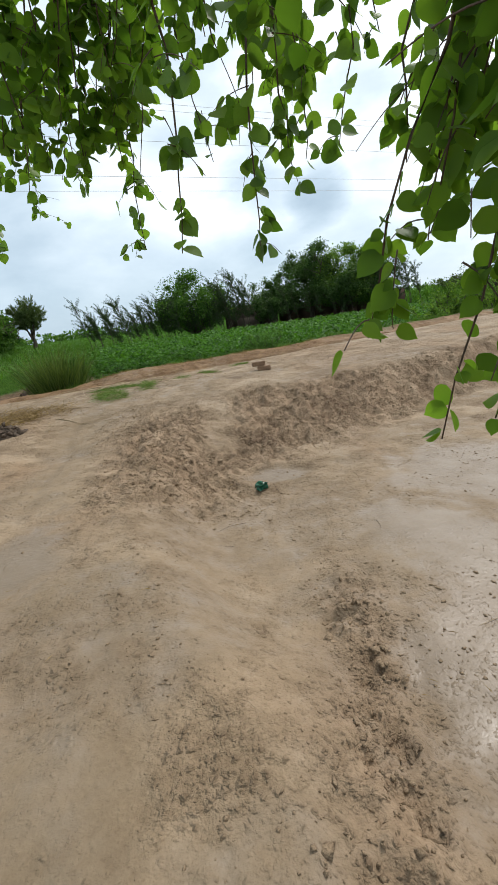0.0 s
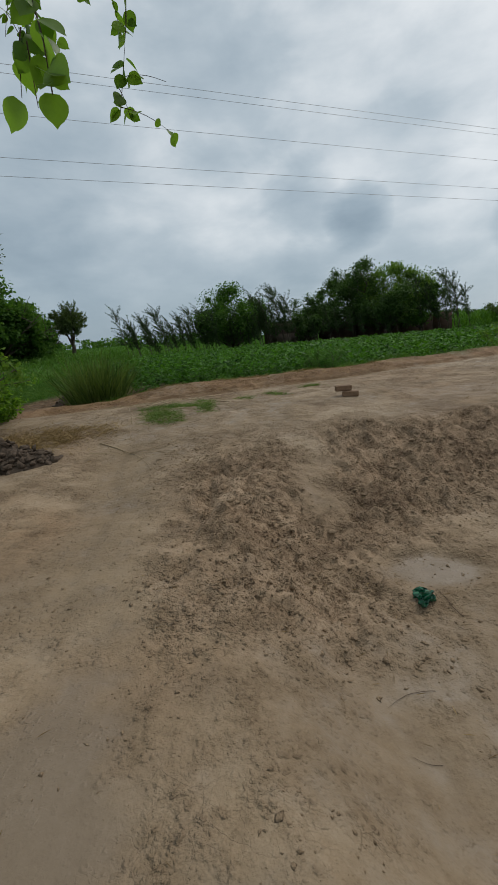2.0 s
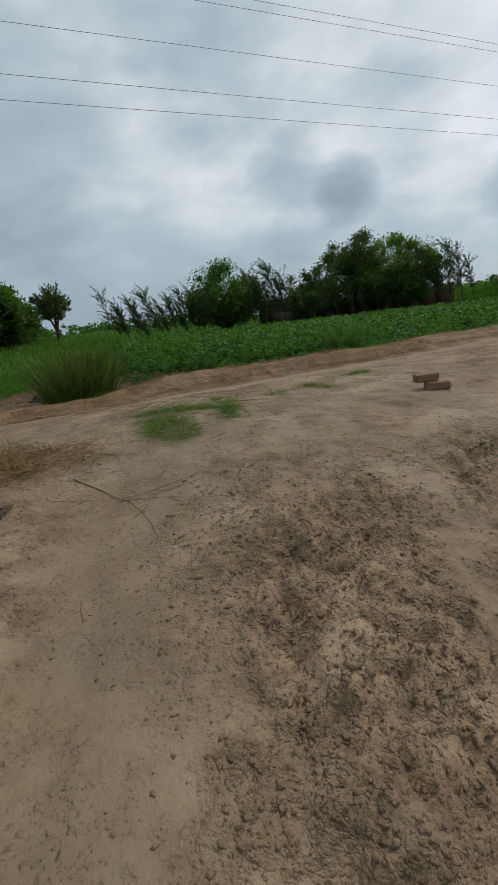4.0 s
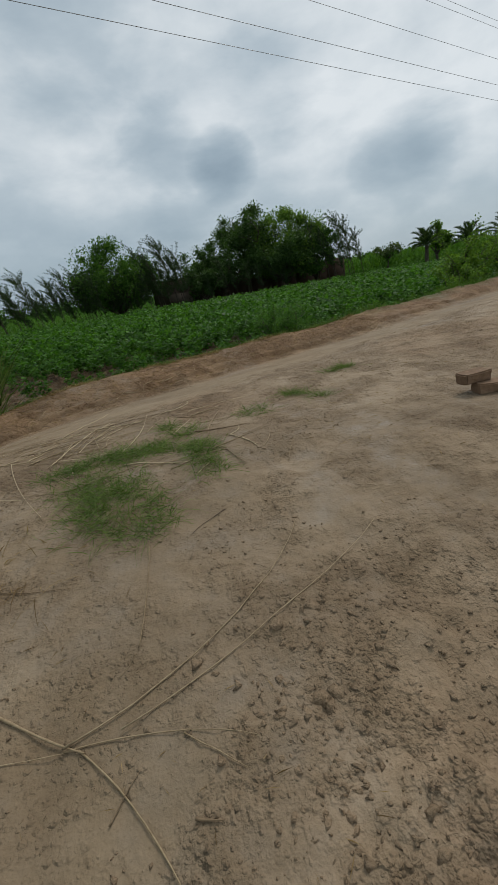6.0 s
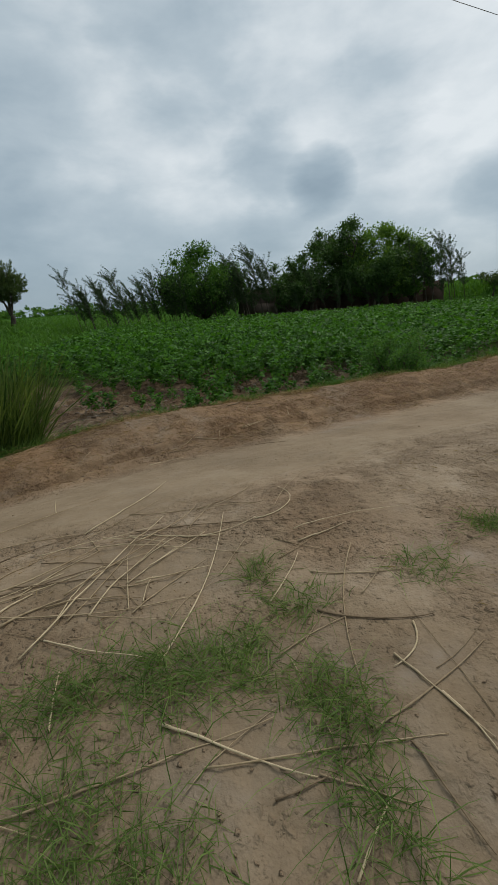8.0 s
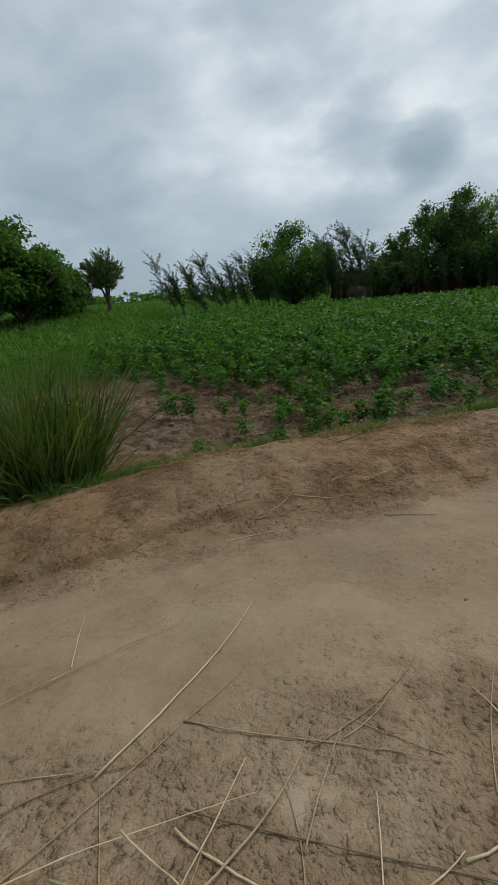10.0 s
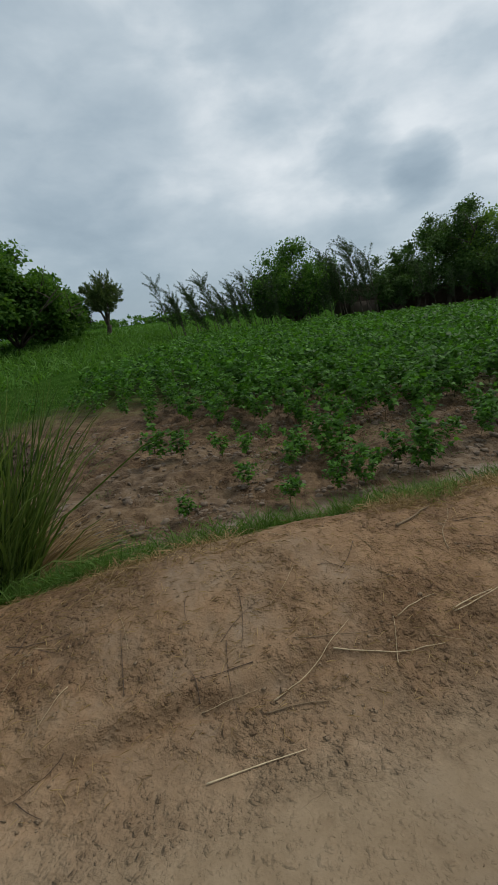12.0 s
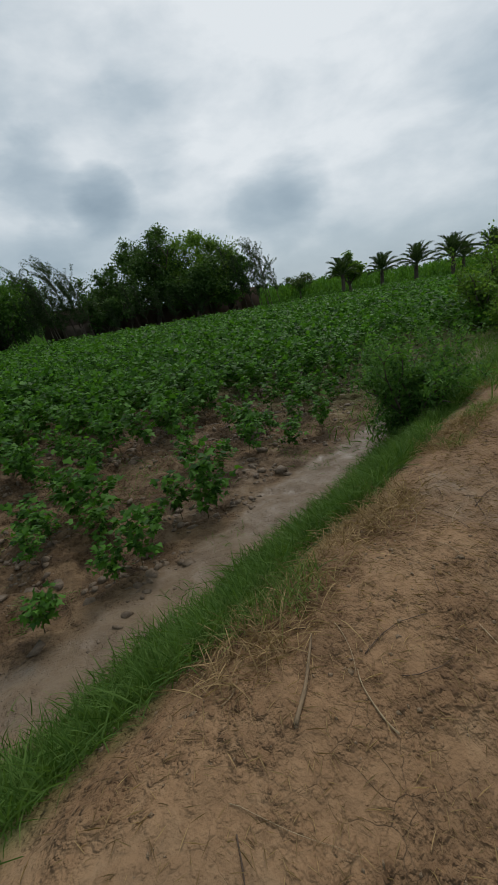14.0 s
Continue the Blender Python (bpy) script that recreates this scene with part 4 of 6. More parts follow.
def far_woods():
    """Distant hedges and trees along the skyline, as one."""
    rng = np.random.default_rng(51)
    pieces = []
    for k in range(300):
        x = rng.uniform(-420, 420)
        y = 330 + rng.normal(0, 35)
        r = rng.uniform(2.0, 4.2)
        z = float(base_height(np.array([x]), np.array([y]))[0])
        n = 60
        d = unit(rng.normal(0, 1, (n, 3)))
        at = np.array([x, y, z + r * 0.7]) + d * r * np.array([1.7, 1, 0.75]) * rng.uniform(0.4, 1, n)[:, None]
        pieces.append(leaves(rng, at, d + rng.normal(0, 0.5, (n, 3)), rng.normal(0, 1, (n, 3)), rng.uniform(1.2, 2.4, n)))
    tagged(new("far_woods", np_mesh("far_woods", *joined(pieces), TREE_MID)), "line of distant dark green trees on the skyline", "trees", kind="stuff")
    pieces = []
    for k in range(520):
        x = rng.uniform(24, 92)
        y = 72 - 0.68 * (x - 28) + rng.uniform(4, 34)
        z = float(base_height(np.array([x]), np.array([y]))[0])
        n = 34
        at = np.array([x, y, z]) + np.stack([rng.normal(0, 0.8, n), rng.normal(0, 0.8, n), rng.uniform(0.1, 2.0, n)], -1)
        pieces.append(leaves(rng, at, rng.normal(0, 0.4, (n, 3)) + (0, 0, 0.8), rng.normal(0, 1, (n, 3)), rng.uniform(0.5, 1.0, n), "lance", 1.3))
    tagged(new("tall_crop", np_mesh("tall_crop", *joined(pieces), MAIZE)), "tall green fodder crop behind the palms", "crop", kind="stuff")


far_woods()


# ---- the yard behind the trees ----
def box(x0, x1, y0, y1, z0, z1):
    v = np.array([(x, y, z) for z in (z0, z1) for x, y in ((x0, y0), (x1, y0), (x1, y1), (x0, y1))], dtype=float)
    return v, np.array([(3, 2, 1, 0), (4, 5, 6, 7), (0, 1, 5, 4), (1, 2, 6, 5), (2, 3, 7, 6), (3, 0, 4, 7)])


def build_house():
    house = thing("mud_house", "low mud-plastered farmhouse with a dark open doorway", "house", "", (-4.2, 71.0, height_at(-2, 71) - 0.1))
    w, d, h = 8.4, 5.0, 3.6
    walls = [box(0, 5.4, 0, 0.35, 0, h), box(6.6, w, 0, 0.35, 0, h), box(5.4, 6.6, 0, 0.35, 2.1, h), box(0, 0.35, 0.35, d, 0, h), box(w - 0.35, w, 0.35, d, 0, h), box(0.35, w - 0.35, d - 0.35, d, 0, h)]
    part("wall", np_mesh("wall", *joined(walls), PLASTER), house)
    part("roof", np_mesh("roof", *box(-0.25, w + 0.25, -0.45, d + 0.2, h, h + 0.22), PLASTER), house, "flat mud roof with a jutting edge")
    part("door", np_mesh("door", *box(5.45, 6.0, 0.4, 0.46, 0.02, 2.05), DARK_WOOD), house, "dark wooden door leaf")
    shed = [box(2.0, 5.2, -2.2, -2.0, 0, 1.9), box(2.0, 2.2, -2.0, 0, 0, 1.9)]
    part("low_wall", np_mesh("low_wall", *joined(shed), PLASTER), house)


def build_yard_wall():
    rng = np.random.default_rng(9)
    yard = thing("yard_wall", "long brown mud-brick boundary wall with an uneven top", "wall", "", (4.5, 73.2, height_at(12, 74) - 0.1))
    pieces, x = [], 0.0
    while x < 18.0:
        w = rng.uniform(1.6, 3.2)
        pieces.append(box(x, x + w - 0.003, 0.02 * rng.normal(), 0.42, 0, 2.95 + rng.normal(0, 0.12)))
        x += w
    part("wall", np_mesh("wall", *joined(pieces), MUD_WALL), yard)
    step = [box(0, 18.0, -0.55, -0.02, 0, 0.45)]
    part("plinth", np_mesh("plinth", *joined(step), PLASTER), yard)


build_house()
build_yard_wall()


# ---- the crops ----
def cotton_shape(rng, height, count, size, form):
    stem = bent_path(rng, (0, 0, 0), (rng.normal(0, 0.08), rng.normal(0, 0.08), 1), height * 0.92, 5, 0, 0.05)
    wood, at, way = [tube(stem, np.linspace(0.009, 0.003, 6), 4)], [], []
    arms = 10
    for k in range(arms):
        q = 0.3 + 0.62 * k / (arms - 1)
        base = np.array([np.interp(q * 5, np.arange(6), stem[:, c]) for c in range(3)])
        ang = k * 2.4 + rng.uniform(-0.4, 0.4)
        b = bent_path(rng, base, (math.cos(ang), math.sin(ang), 0.75), height * (0.56 - 0.3 * q) * rng.uniform(0.8, 1.2), 3, 0.03, 0.1)
        wood.append(tube(b, np.linspace(0.004, 0.002, 4), 3))
        n = count // arms
        q2 = rng.uniform(0.25, 2.99, n)
        lo = q2.astype(int)
        p = b[lo] * (1 - q2 % 1)[:, None] + b[np.minimum(lo + 1, 3)] * (q2 % 1)[:, None]
        p = p + rng.normal(0, 0.05 * height, (n, 3))
        at.append(p)
        out = p - stem[3]
        way.append(unit(out * np.array([1, 1, 0.2])) + rng.normal(0, 0.45, (n, 3)) + (0, 0, -0.25))
    at, way = np.concatenate(at), np.concatenate(way)
    face = rng.normal(0, 0.35, at.shape) + (0, 0, 1.0)
    return joined(wood), leaves(rng, at, way, face, size * rng.uniform(0.6, 1.3, len(at)), form)


def rows_of_field():
    """Places of the cotton plants: rows that run out from the road."""
    rng = np.random.default_rng(77)
    near, far = [], []
    for s in np.arange(-24, 66, 0.78):
        for v in np.arange(2.6, 62, 0.46):
            ss, vv = s + rng.normal(0, 0.07), v + rng.normal(0, 0.11)
            x, y = from_road(ss, vv)
            if y > 61 + 0.1 * x or x < -13.2 - 0.16 * (y - 24) + rng.normal(0, 0.3) or x * 0.57 + y * 0.82 > 62.5 or x > 42:
                continue
            depth = y - float(np.interp(x, [-13, -9, -7, -5.5, -3.5, -2, -0.8, 0.4, 3, 8], [24.2, 23.2, 20.4, 20.4, 19.9, 19.6, 20.0, 20.3, 21.3, 24.0]))
            if depth < 0:
                continue
            thin = 0.45 + 0.55 * float(smooth_step(0.3, 4.5, np.array(depth + 1.5 * noise.noise((x * 0.45, y * 0.45, 0)))))
            if rng.uniform() > thin:
                continue
            grow = 0.56 + 0.24 * float(smooth_step(0, 4, np.array(depth))) + rng.normal(0, 0.07) + 0.16 * noise.noise((x * 0.7, y * 0.7, 3.0))
            (near if math.hypot(x + 3.5, y - 14) < 12.5 and len(near) < 250 else far).append((x, y, grow))
    # the straggling plants along the wet strip
    near += [(-5.4, 17.12, 0.32), (-4.84, 18.26, 0.38), (-4.13, 17.65, 0.42), (-3.51, 17.99, 0.5), (-3.23, 18.02, 0.62), (-2.62, 18.75, 0.6), (-2.35, 18.6, 0.55), (-2.16, 18.83, 0.72),
             (-6.85, 19.4, 0.66), (-6.45, 19.75, 0.6), (-5.55, 19.46, 0.52), (-5.2, 19.6, 0.42), (-4.9, 20.3, 0.4), (-4.22, 19.5, 0.6), (-3.72, 19.7, 0.75), (-3.35, 19.35, 0.7), (-3.55, 18.9, 0.6), (-4.2, 18.85, 0.45), (-4.05, 19.15, 0.5), (-3.05, 18.5, 0.45), (-1.1, 20.2, 0.6), (-0.4, 20.0, 0.55), (0.3, 20.2, 0.6)]
    return near, far


def plant_field():
    near, far = rows_of_field()
    rng = np.random.default_rng(78)
    kinds = []
    for k in range(8):
        wood, green = cotton_shape(rng, 1.0, 150, 0.135, "lobed")
        p = thing("cotton_plant", "young cotton plant with broad lobed green leaves in mud", "plant", "cotton plants at the field's edge")
        part("stem", np_mesh("stem", *wood, CROP_STEM), p)
        part("foliage", np_mesh("foliage", *green, CROP), p)
        kinds.append(p)
    for i, (x, y, grow) in enumerate(near):
        m = Matrix.LocRotScale((x, y, height_at(x, y) - 0.01), Euler((rng.normal(0, 0.06), rng.normal(0, 0.06), rng.uniform(0, 6.28))), None)
        sc = max(grow, 0.26) * rng.uniform(0.88, 1.12)
        if i < 8:
            kinds[i].matrix_basis = m @ Matrix.Scale(sc, 4)
        else:
            k = kinds[i % 8]
            keep = k.scale.copy()
            k.scale = (sc,) * 3
            copy_thing(k, m)
            k.scale = keep
    shapes = {}
    for k in range(6):
        shapes[k, 0] = cotton_shape(rng, 1.0, 90, 0.17, "diamond")[1]
        shapes[k, 1] = cotton_shape(rng, 1.0, 50, 0.235, "diamond")[1]
    pieces = []
    fx, fy = np.array([p[0] for p in far]), np.array([p[1] for p in far])
    fz = ground_height(fx, fy)
    for i, (x, y, grow) in enumerate(far):
        v, f = shapes[int(rng.integers(6)), int(math.hypot(x + 3.5, y - 14) > 22)]
        a, sc = rng.uniform(0, 6.28), max(grow, 0.3) * rng.uniform(0.9, 1.2)
        c, s = math.cos(a) * sc, math.sin(a) * sc
        pieces.append((v @ np.array([[c, s, 0], [-s, c, 0], [0, 0, sc]]) + (x, y, fz[i]), f))
    tagged(new("cotton_field", np_mesh("cotton_field", *joined(pieces), CROP)), "dense dark green cotton crop in long rows", "crop", kind="stuff")


plant_field()


def blade_strips(rng, at, way, length, width, bend, turn=None):
    """Narrow bent blades with three joints: corners, quads and tips."""
    n = len(at)
    way = unit(way)
    side = unit(np.cross(way, rng.normal(0, 1, (n, 3))))
    over = unit(way * np.array([1, 1, 0]) + rng.normal(0, 0.3, (n, 3)) * np.array([1, 1, 0]) + 1e-4)
    rows = []
    for q, wq in ((0, 0.8), (0.4, 1.0), (0.75, 0.7)):
        c = at + (way * q + over * (bend[:, None] * q * q) - np.array([0, 0, 1]) * (bend[:, None] * 0.6 * q ** 3)) * length[:, None]
        rows += [c - side * (width * wq)[:, None], c + side * (width * wq)[:, None]]
    tip = at + (way + over * bend[:, None] - np.array([0, 0, 1]) * (bend[:, None] * 0.6)) * length[:, None]
    v = np.stack(rows + [tip], 1)
    b = (np.arange(n) * 7)[:, None]
    quads = np.concatenate([b + [0, 1, 3, 2], b + [2, 3, 5, 4]])
    return v.reshape(-1, 3), quads, b + [4, 5, 6]


def scatter(rng, n, accept, x0, x1, y0, y1):
    out = np.zeros((0, 2))
    while len(out) < n:
        p = np.stack([rng.uniform(x0, x1, n * 2), rng.uniform(y0, y1, n * 2)], -1)
        out = np.vstack([out, p[rng.uniform(0, 1, len(p)) < accept(p[:, 0], p[:, 1])]])
    return out[:n]


def grass_sheet(name, label, seed, n, accept, area, tall, wide, mat, bend=0.4, spread=0.35):
    rng = np.random.default_rng(seed)
    p = scatter(rng, n, accept, *area)
    z = ground_height(p[:, 0], p[:, 1])
    at = np.stack([p[:, 0], p[:, 1], z - 0.005], -1)
    way = rng.normal(0, spread, (n, 3)) + (0, 0, 1)
    v, q, t = blade_strips(rng, at, way, tall * rng.uniform(0.5, 1.25, n), wide * rng.uniform(0.7, 1.3, n), rng.uniform(0, bend * 2, n))
    tagged(new(name, np_mesh(name, v, [q, t], mat)), label, "grass", kind="stuff")


def bank_mask(x, y):
    s, v = road_sv(x, y)
    wob = 0.14 * rough_noise(x, y, 0.8, 91, 2)
    return smooth_step(0.42, 0.62, v + wob) * (1 - smooth_step(1.25, 1.5, v + wob)) * smooth_step(-3.5, -2.2, s) * (0.55 + 0.45 * smooth_step(-0.4, 0.3, value_noise(x, y, 0.5, 14)))


grass_sheet("bank_grass", "lush green grass along the foot of the road bank", 201, 48000, bank_mask, (-7, 6, 13.5, 21.5), 0.22, 0.003, GRASS, 0.45)


def thin_bank(x, y):
    s, v = road_sv(x, y)
    return smooth_step(0.0, 0.25, v) * (1 - smooth_step(0.55, 0.7, v)) * smooth_step(0.1, 0.6, value_noise(x, y, 0.55, 15)) * smooth_step(-2, -1, s)


def fringe_mask(x, y):
    s, v = road_sv(x, y)
    return smooth_step(-0.05, 0.2, v) * (1 - smooth_step(0.35, 0.55, v)) * smooth_step(-0.1, 0.5, value_noise(x, y, 0.6, 35)) * smooth_step(-3, -1, s)


grass_sheet("sparse_grass", "thin grass on the crest of the road bank", 202, 2600, thin_bank, (-6, 4, 14, 19.5), 0.13, 0.0022, DULL_GRASS, 0.5)
grass_sheet("dry_fringe", "dry orange-brown grass fringing the road bank", 212, 5000, fringe_mask, (-6, 4, 14, 19.5), 0.12, 0.0022, STRAW, 0.7, 0.8)

PATCHES = [(-3.45, 10.05, 0.3, 0.25), (-3.1, 10.2, 0.35, 0.25), (-2.75, 10.25, 0.3, 0.22), (-2.45, 10.6, 0.22, 0.15), (-1.68, 10.86, 0.22, 0.16), (-1.12, 11.22, 0.2, 0.14), (-0.93, 10.91, 0.16, 0.1), (-0.2, 12.05, 0.25, 0.1), (-2.4, 9.95, 0.2, 0.22), (-2.32, 9.55, 0.16, 0.2),
           (-3.15, 9.45, 0.35, 0.3), (-3.05, 9.15, 0.35, 0.3), (-3.25, 9.7, 0.3, 0.25), (-2.85, 9.0, 0.25, 0.25), (-2.6, 11.0, 0.1, 0.07), (-2.66, 10.84, 0.09, 0.08)]


def patch_mask(x, y):
    m = np.zeros_like(x)
    for px, py, rx, ry in PATCHES:
        m = np.maximum(m, 1 - smooth_step(0.1, 1.45, np.hypot((x - px) / rx, (y - py) / ry)))
    return m * (0.25 + 0.75 * smooth_step(-0.4, 0.6, value_noise(x, y, 0.17, 16) + 0.6 * value_noise(x, y, 0.07, 17)))


grass_sheet("grass_patch", "straggling tufts of green grass on the trodden soil", 203, 7600, patch_mask, (-4.2, 0, 7.4, 12.2), 0.13, 0.0018, DULL_GRASS, 0.8, 1.1)


def west_mask(x, y):
    s, v = road_sv(x, y)
    return smooth_step(0.6, -0.8, x - west_edge(y, v) + 0.8 * value_noise(x, y, 1.2, 18)) * smooth_step(0.3, 1.2, v) * (1 - smooth_step(24, 36, y))


grass_sheet("meadow_grass", "low green grass and weeds beside the road", 204, 26000, west_mask, (-28, -6.5, 8, 36), 0.22, 0.008, GRASS, 0.5)


def east_mask(x, y):
    s, v = road_sv(x, y)
    return smooth_step(4.0, 7.0, s) * smooth_step(-0.3, 0.5, v + 0.3 * value_noise(x, y, 1.1, 19)) * (1 - smooth_step(2.2, 3.2, v))


grass_sheet("verge_grass", "dull green grass on the road bank", 205, 9000, east_mask, (0, 26, 17, 32), 0.3, 0.007, GRASS, 0.5)


def fodder_mask(x, y):
    return smooth_step(-19, -20.5, x + 0.4 * value_noise(x, y, 2.0, 20)) * smooth_step(24, 28, y) * (1 - 0.8 * smooth_step(70, 110, y))


grass_sheet("fodder_crop", "bright green young fodder crop beyond the cotton", 206, 34000, fodder_mask, (-75, -18, 22, 110), 0.75, 0.045, MAIZE, 0.5)


def field_weeds(x, y):
    s, v = road_sv(x, y)
    return smooth_step(1.5, 2.0, v) * (1 - smooth_step(6, 8, v)) * smooth_step(0.35, 0.75, value_noise(x, y, 0.6, 22))


grass_sheet("field_weeds", "thin weeds sprouting between the cotton plants", 207, 1500, field_weeds, (-9, 1, 16, 22), 0.12, 0.003, GRASS, 0.6, 0.6)


def dry_mask(x, y):
    return np.exp(-(((x + 4.95) / 0.8) ** 2 + ((y - 8.6) / 0.42) ** 2)) * smooth_step(-0.5, 0.4, value_noise(x, y, 0.3, 23))


grass_sheet("dry_grass", "trampled orange-brown dry grass beside the path", 208, 4200, dry_mask, (-7, -3.4, 7.4, 9.8), 0.15, 0.003, STRAW, 0.8, 1.3)


def build_tall_clump():
    rng = np.random.default_rng(301)
    cx, cy = -6.95, 15.15
    clump = thing("tall_grass_clump", "tall tussock of coarse green grass with dry blades at its foot", "grass", "", (cx, cy, height_at(cx, cy)))
    n = 1500
    r, a = 0.6 * np.sqrt(rng.uniform(0, 1, n)), rng.uniform(0, 6.283, n)
    at = np.stack([r * np.cos(a) * 1.15, r * np.sin(a), np.zeros(n)], -1)
    at[:, 2] = ground_height(at[:, 0] + cx, at[:, 1] + cy) - clump.location.z - 0.02
    way = np.stack([at[:, 0] * 0.42, at[:, 1] * 0.42, np.ones(n)], -1) + rng.normal(0, 0.13, (n, 3))
    v, q, t = blade_strips(rng, at, way, rng.uniform(0.7, 2.5, n), rng.uniform(0.006, 0.013, n), rng.uniform(0.0, 0.4, n))
    part("tuft", np_mesh("tuft", v, [q, t], TALL_GRASS), clump)
    n = 1800
    a = rng.uniform(0, 6.283, n)
    at = np.stack([0.6 * np.cos(a), 0.55 * np.sin(a), np.zeros(n)], -1)
    at[:, 2] = ground_height(at[:, 0] + cx, at[:, 1] + cy) - clump.location.z
    way = np.stack([np.cos(a) * 0.7, np.sin(a) * 0.7, rng.uniform(0.3, 1.0, n)], -1)
    v, q, t = blade_strips(rng, at, way, rng.uniform(0.35, 1.0, n), rng.uniform(0.004, 0.008, n), rng.uniform(0.3, 1.0, n))
    part("dry_tuft", np_mesh("dry_tuft", v, [q, t], STRAW), clump, "dry straw-coloured blades")
    n = 900
    a = rng.uniform(-1.3, 0.7, n)
    at = np.stack([0.75 * np.cos(a) + rng.normal(0, 0.12, n), 0.6 * np.sin(a) + rng.normal(0, 0.12, n), np.zeros(n)], -1)
    at[:, 2] = ground_height(at[:, 0] + cx, at[:, 1] + cy) - clump.location.z
    way = np.stack([np.cos(a) * 0.9, np.sin(a) * 0.9, rng.uniform(0.3, 1.0, n)], -1)
    v, q, t = blade_strips(rng, at, way, rng.uniform(0.4, 0.95, n), rng.uniform(0.004, 0.007, n), rng.uniform(0.3, 1.0, n))
    part("trailing_tuft", np_mesh("trailing_tuft", v, [q, t], GRASS), clump)


build_tall_clump()


# ---- cables ----
def build_cable(y0, z0, label):
    x = np.linspace(-130, 150, 57)
    z = z0 + 0.8 * ((x - 10) / 140) ** 2 * 2.0
    v, f, c = tube(np.stack([x, y0 + 0.517 * x, z], -1), 0.005, 5)
    tagged(new("overhead_cable", np_mesh("overhead_cable", v, [f, np.array(c)], CABLE, True)), label, "cable", "overhead power cables")


for y0, z0 in ((16.34, 5.53), (16.34, 5.93), (17.67, 7.35), (17.9, 8.35), (17.9, 8.55)):
    build_cable(y0, z0, "thin grey overhead power cable over the road")


# ---- the tree overhead ----
def build_overhead_tree():
    """Leafy sprays that hang from the limbs of a tree standing behind the start of the walk."""
    rng = np.random.default_rng(401)
    root = (2.6, -1.6)
    tree = thing("overhanging_tree", "broadleaf tree with drooping sprays of round fresh green leaves", "tree", "", (*root, height_at(*root) - 0.05))
    off = np.array([root[0], root[1], tree.location.z])
    strands = [((-0.12, 2.4, 2.9), (-0.23, 2.36, 1.82)), ((0.12, 1.3, 2.5), (0.1, 1.42, 1.63)), ((0.45, 1.6, 2.55), (0.52, 1.85, 1.92)), ((0.4, 1.65, 2.6), (0.35, 1.63, 1.6)),
               ((0.66, 1.5, 2.6), (0.7, 1.79, 1.99)), ((0.5, 1.6, 2.6), (0.57, 1.82, 1.95)), ((-1.7, 3.3, 3.1), (-1.2, 2.75, 1.97)), ((-1.6, 3.4, 3.2), (-1.27, 3.26, 2.45))]
    bare = [((0.72, 0.62, 2.2), (0.65, 0.76, 1.12)), ((0.8, 0.6, 2.2), (0.53, 0.82, 1.33)), ((0.85, 0.55, 1.9), (0.72, 0.70, 1.16)), ((0.95, 0.5, 2.0), (0.84, 0.66, 1.12))]
    for k in range(36):
        x = rng.uniform(-0.9, -0.1)
        y = rng.uniform(1.8, 2.4)
        strands.append(((x + 0.25, y - 0.3, 2.95), (x, y, rng.uniform(2.08, 2.45) + 0.1 * abs(x + 0.35))))
    for k in range(9):
        x, y = rng.uniform(-2.7, -1.35), rng.uniform(3.2, 4.4)
        strands.append(((x + 0.1, y - 0.2, 3.5), (x, y, rng.uniform(2.35, 3.0))))
    for k in range(12):
        x, y = rng.uniform(0.1, 0.85), rng.uniform(1.3, 2.1)
        strands.append(((x, y - 0.2, 2.8), (x + 0.05, y, rng.uniform(2.05, 2.35))))
    for k in range(56):
        x, y = rng.uniform(0.62, 1.2), rng.uniform(0.5, 1.1)
        bare.append(((x + 0.15, y - 0.25, 2.3), (x, y, rng.uniform(1.5, 1.85))))
    wood = []
    t = np.linspace(0, 1, 9)[:, None]
    # the limbs that carry them
    trunk_top = np.array([2.3, -1.1, 2.2])
    wood.append(tube(np.array([[2.6, -1.6, tree.location.z], [2.6, -1.55, 0.6], [2.45, -1.35, 1.5], trunk_top]), [0.2, 0.16, 0.14, 0.12], 9))
    for end in ((0.2, 1.8, 3.0), (-0.5, 2.2, 3.0), (-1.8, 3.6, 3.5), (0.9, 0.5, 2.5), (0.6, 1.4, 2.85)):
        end = np.array(end)
        p = trunk_top * (1 - t) + end * t + np.array([0, 0, 0.45]) * np.sin(t * np.pi) + rng.normal(0, 0.025, (9, 3))
        wood.append(tube(p, np.linspace(0.07, 0.012, 9), 6))
    part("trunk", np_mesh("trunk", *shifted(wood[:1], off), BARK, True), tree)
    for limb in wood[1:]:
        part("limb", np_mesh("limb", *shifted([limb], off), TWIG, True), tree)
    shapes = []
    for wide in (0.86, 0.96, 1.06):
        v, f = leaves(rng, np.zeros((1, 3)), np.array([[1.0, 0, 0]]), np.array([[0, 0, 1.0]]), 1.0, "round", wide)
        shapes.append(np_mesh("leaf", v, f, FRESH_PIECE, True))
    single, rest_at, rest_way, rest_face, rest_size = 0, [], [], [], []
    told_apart = strands[:8] + bare[:4] + bare[4:16]
